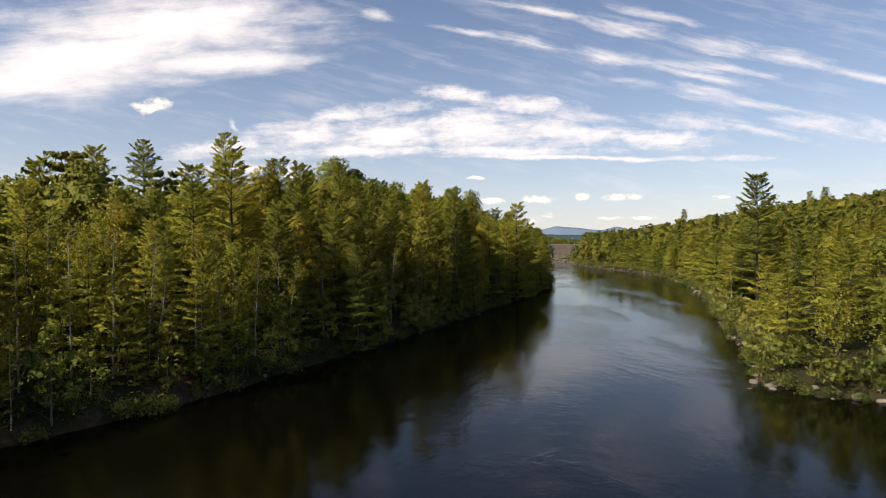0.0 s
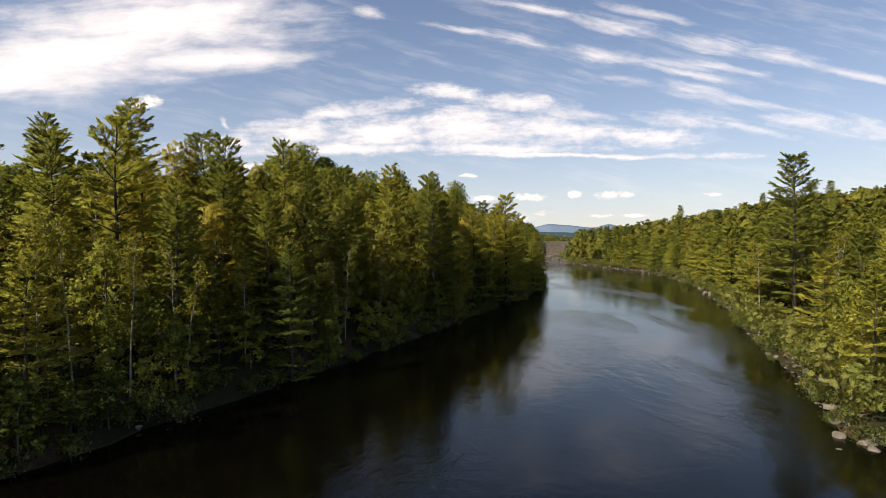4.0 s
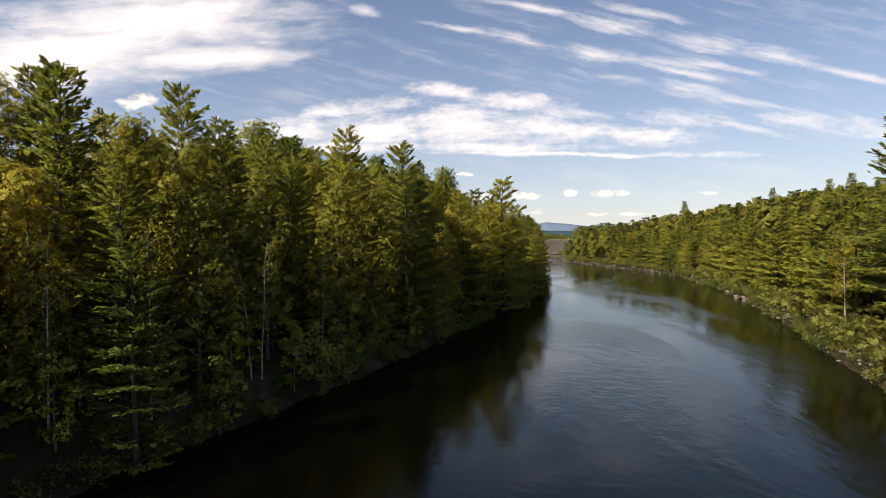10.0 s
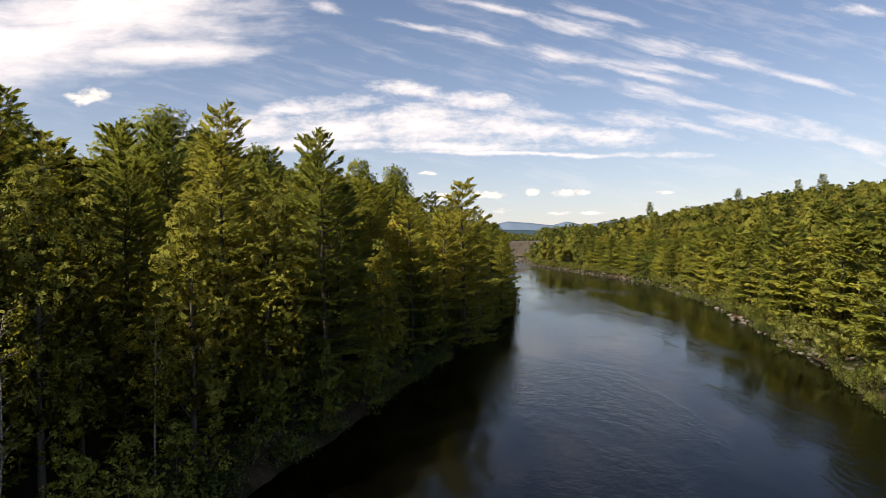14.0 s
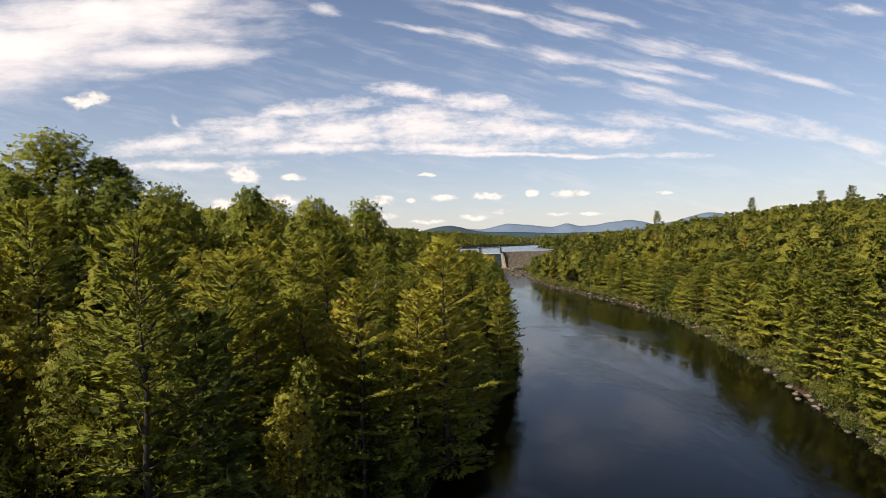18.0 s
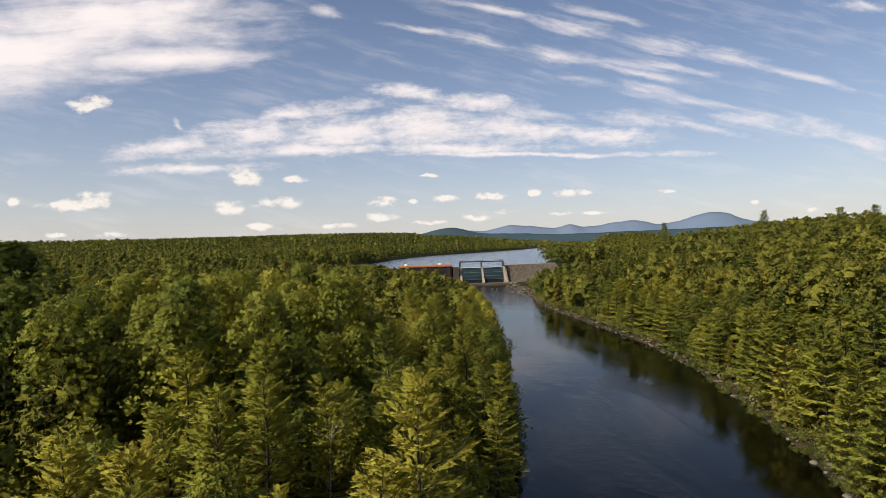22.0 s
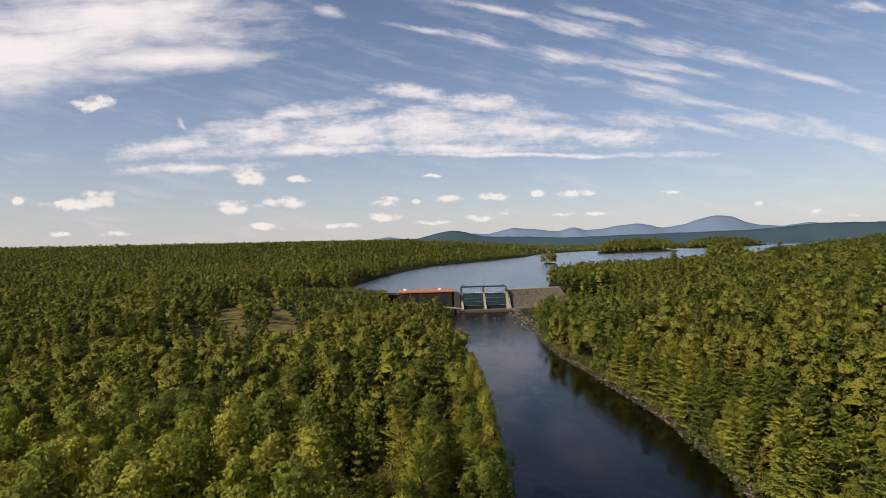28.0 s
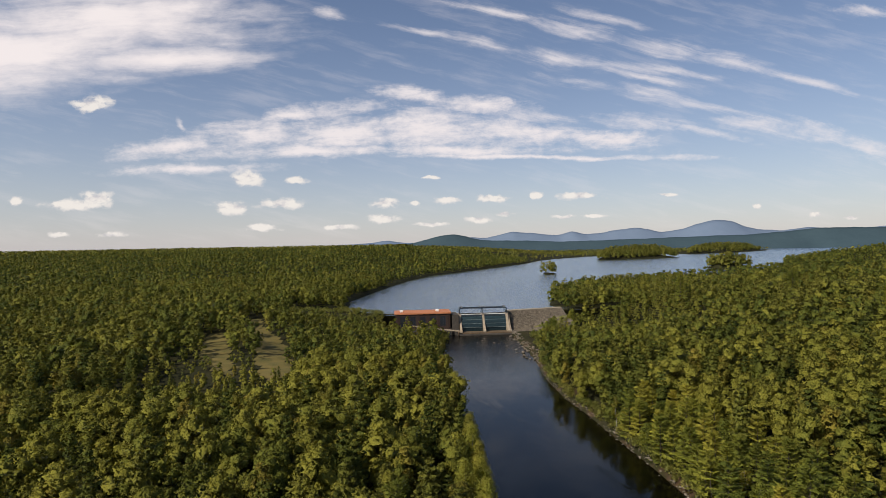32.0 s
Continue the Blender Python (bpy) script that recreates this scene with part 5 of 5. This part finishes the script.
def stone_mesh(seed, fine=2):
    """A weathered boulder: a knocked-about lump with a flat foot."""
    rng = np.random.default_rng(seed)
    bm = bmesh.new()
    bmesh.ops.create_icosphere(bm, subdivisions=fine, radius=1.0)
    cuts = [(rng.normal(0, 1, 3), rng.uniform(0.55, 0.85)) for _ in range(7)]
    for v in bm.verts:
        p = np.array(v.co)
        for d, r in cuts:
            d = d / np.linalg.norm(d)
            over = p @ d - r
            if over > 0:
                p = p - d * over * 0.9
        p *= 1 + rng.normal(0, 0.03)
        v.co = p * (1.0, 0.8, 0.62)
    me = bpy.data.meshes.new("stone")
    bm.to_mesh(me)
    bm.free()
    return me


STONES = [stone_mesh(s) for s in range(6)]
for me in STONES:
    me.materials.append(MAT["rock"])
DARK_STONES = []
for me in STONES:
    other = me.copy()
    other.materials.clear()
    other.materials.append(MAT["riprap"])
    DARK_STONES.append(other)
STONE_BANK = []
for me in [stone_mesh(s, 1) for s in range(6)]:
    v = np.zeros(len(me.vertices) * 3, np.float32)
    me.vertices.foreach_get("co", v)
    STONE_BANK.append((v.reshape(-1, 3), np.array([p.vertices[:] for p in me.polygons])))


def stone_field(name, label, mat, rows, seed):
    """Many stones in one mesh: rows of x, y, z, size."""
    rng = np.random.default_rng(seed)
    vs, fs, base = [], [], 0
    for x, y, z, r in rows:
        v, f = STONE_BANK[rng.integers(0, 6)]
        w = rng.uniform(0, 6.28)
        c, sn = math.cos(w), math.sin(w)
        p = v * (r * rng.uniform(0.8, 1.3), r * rng.uniform(0.8, 1.2), r * rng.uniform(0.7, 1.1))
        vs.append(np.stack([c * p[:, 0] - sn * p[:, 1] + x, sn * p[:, 0] + c * p[:, 1] + y, p[:, 2] + z], 1))
        fs.append(f + base)
        base += len(v)
    tagged(new(name, mesh_from(name, np.concatenate(vs), np.concatenate(fs), mat)), label, "stones", kind="stuff")


def boulder(x, y, r, z=None, dark=False, words="pale grey boulder lying at the river's edge"):
    h = float(lay([x], [y])[0][0]) if z is None else z
    ob = new("boulder", random.choice(DARK_STONES if dark else STONES))
    ob.matrix_basis = Matrix.LocRotScale((x, y, max(h, -0.25) + 0.22 * r), Euler((random.uniform(-0.2, 0.2), random.uniform(-0.2, 0.2), random.uniform(0, 6.28))), (r, r * random.uniform(0.8, 1.2), r * random.uniform(0.75, 1.1)))
    tagged(ob, words, "boulder", "boulders along the shore")


def build_shore_stones():
    random.seed(21)
    rng = np.random.default_rng(22)
    # single boulders near the camera's first view and under the dam
    for x, y, r in ((33.0, 63.5, 0.7), (34.2, 62.0, 1.1), (33.5, 60.6, 0.6), (36.2, 58.2, 0.5), (39.0, 56.3, 0.8), (41.0, 55.4, 0.9), (43.5, 54.9, 0.55), (37.6, 57.0, 0.45),
                    (31.2, 61.0, 0.4), (35.0, 66.8, 0.8), (37.0, 70.2, 0.6), (38.6, 73.8, 0.9), (46.0, 54.3, 0.6), (50.0, 53.4, 0.7), (30.0, 66.0, 0.35), (42.5, 81.0, 0.7), (45.6, 89.6, 0.8)):
        boulder(x, y, r)
    for p, inland in along(RIGHT_BANK[::-1], 330, 640, 4.3):
        if random.random() < 0.15 + 0.5 * math.sin(p[1] * 0.071) ** 6 and p[1] > 92:
            q = p - inland * random.uniform(-0.6, 0.9)
            boulder(q[0], q[1], random.uniform(0.3, 0.9))
    for _ in range(46):
        y = random.uniform(520, 624)
        x = np.interp(y, [515, 560, 632], [115, 119, 124]) + random.gauss(-1.0, 3.0)
        boulder(x, y, random.uniform(0.7, 1.9), z=0.0 if x < 118 else None, dark=random.random() < 0.85, words="dark wet boulder in the shallows below the dam")
    for x, y, r in ((100, 590, 1.3), (104, 588, 1.0), (93, 604, 0.8), (107, 575, 1.2), (111, 560, 1.1), (96, 612, 0.9), (109, 548, 0.8), (88, 596, 0.7)):
        boulder(x, y, r, z=-0.1, dark=True, words="dark wet boulder breaking the river's surface")
    rows = []
    for bank, s0, sign, chance in ((RIGHT_BANK[::-1], 300, -1, 1.0), (LEFT_BANK, 230, 1, 0.25)):
        for p, inland in along(bank, s0, 2000, 0.55):
            if sign < 0 and rng.uniform() < 0.22 + 0.4 * math.sin(p[1] * 0.063 + 1) ** 2 and 70 < p[1] < 630:
                q = p - inland * rng.normal(0.9, 0.9)
                rows.append((q[0], q[1], max(float(lay([q[0]], [q[1]])[0][0]), -0.1) + 0.1, rng.uniform(0.25, 0.75)))
            if rng.uniform() < chance * (0.10 + 0.55 * math.sin(p[1] * 0.09 + 2 * math.sin(p[1] * 0.031)) ** 4) and 40 < p[1] < 630:
                q = p + sign * inland * rng.normal(0.3, 0.7)
                rows.append((q[0], q[1], max(float(lay([q[0]], [q[1]])[0][0]), -0.1) + 0.05, rng.uniform(0.12, 0.45)))
    stone_field("shore_stones", "small grey and brown stones strewn along the waterline", MAT["rock"], rows, 23)


def build_embankment():
    """The rock-faced bank east of the gates, rising from the river to its crest road."""
    bank = thing("embankment_dam", "brown rock-faced embankment with a gravel crest", "dam")
    bm = bmesh.new()
    rows = []

    def section(t):
        bend = 14 * t
        toe = 1.6 + 9 * ease(0.3, 1.0, t)
        return [(618 + bend * 0.4, toe - 3.5), (630 + bend * 0.5, toe), (641 + bend * 0.7, toe + 1.2), (654 + bend, 17.4), (660.5 + bend, 17.4), (668 + bend, 13.5)]

    for k in range(31):
        t = k / 30
        rows.append([bm.verts.new((122.6 + t * 54, y, z)) for y, z in section(t)])
    for a, b in zip(rows, rows[1:]):
        for i in range(len(a) - 1):
            bm.faces.new((a[i], b[i], b[i + 1], a[i + 1]))
    bmesh.ops.recalc_face_normals(bm, faces=bm.faces)
    part("fill", bm, MAT["riprap"], bank)
    bm = bmesh.new()
    road = []
    for k in range(31):
        t = k / 30
        y, x = 654.4 + 14 * t, 122.7 + t * 53.8
        road.append([bm.verts.new((x, y, 17.46)), bm.verts.new((x, y + 0.2, 17.75)), bm.verts.new((x, y + 5.4, 17.75)), bm.verts.new((x, y + 5.6, 17.46))])
    for a, b in zip(road, road[1:]):
        for i in range(3):
            bm.faces.new((a[i], b[i], b[i + 1], a[i + 1]))
    bmesh.ops.recalc_face_normals(bm, faces=bm.faces)
    part("crest_road", bm, MAT["gravel"], bank, "pale gravel crest road")
    rng = np.random.default_rng(31)
    rows = []
    for _ in range(2600):
        t = rng.uniform(0, 1)
        sec = section(t)
        u = rng.uniform(0, 1)
        if t > 0.45 and u < 0.5 and rng.uniform() < 0.75:
            continue
        ys, zs = [q[0] for q in sec[1:4]], [q[1] for q in sec[1:4]]
        y = np.interp(u, [0, 0.35, 1], ys)
        rows.append((122.8 + t * 53, y, np.interp(u, [0, 0.35, 1], zs) + 0.05, rng.uniform(0.25, 0.75) * (1.5 if u < 0.2 else 1)))
    stone_field("riprap_stones", "brown and grey riprap stones facing the embankment", MAT["riprap"], rows, 32)
    # ledge at its foot
    random.seed(33)
    for k in range(22):
        x = 125 + k * 1.9 + random.uniform(-0.8, 0.8)
        boulder(x, 628 + 0.08 * (x - 122) + random.uniform(-3, 4), random.uniform(1.0, 2.3), z=random.uniform(0.6, 2.0), words="pale rock ledge at the foot of the embankment")
    gx, gy = np.meshgrid(np.linspace(0, 1, 16), np.linspace(0, 1, 8))
    t = 0.42 + 0.55 * gx
    y0 = 630 + 7 * t + 0.3
    y1 = 641 + 9.8 * t + 1.5
    toe = 1.6 + 9 * ease(0.3, 1.0, t)
    v = np.stack([122.6 + t * 54, y0 + (y1 - y0) * gy, toe + 0.25 + 1.6 * gy * gy + 0.2 * np.sin(9 * gx + 7 * gy)], -1).reshape(-1, 3)
    i = (np.arange(7)[:, None] * 16 + np.arange(15)).ravel()
    me = mesh_from("grass_slope", v, np.stack([i, i + 1, i + 17, i + 16], 1), MAT["meadow"], True)
    ob = new("grass_slope", me)
    ob.parent = bank
    tagged(ob, "olive grass on the lower slope")


def build_lily_pads():
    rng = np.random.default_rng(51)
    vs, fs = [], []
    for k in range(46):
        c = np.array([rng.normal(45, 2.4), rng.normal(50.6, 0.8), 0.015 + 0.004 * (k % 4)])
        r, turn = rng.uniform(0.14, 0.30), rng.uniform(0, 6.28)
        a = turn + np.linspace(0.25, 6.03, 9)
        vs.append(np.concatenate([[c], c + r * np.stack([np.cos(a), np.sin(a), np.full(9, 0.03)], 1)]))
        fs += [(k * 10, k * 10 + j, k * 10 + j + 1) for j in range(1, 9)]
    tagged(new("lily_pads", mesh_from("lily_pads", np.concatenate(vs), fs, MAT["meadow"])), "green lily pads floating by the shore", "lily pads", kind="stuff")


build_lily_pads()
build_dam()
build_embankment()
build_shore_stones()
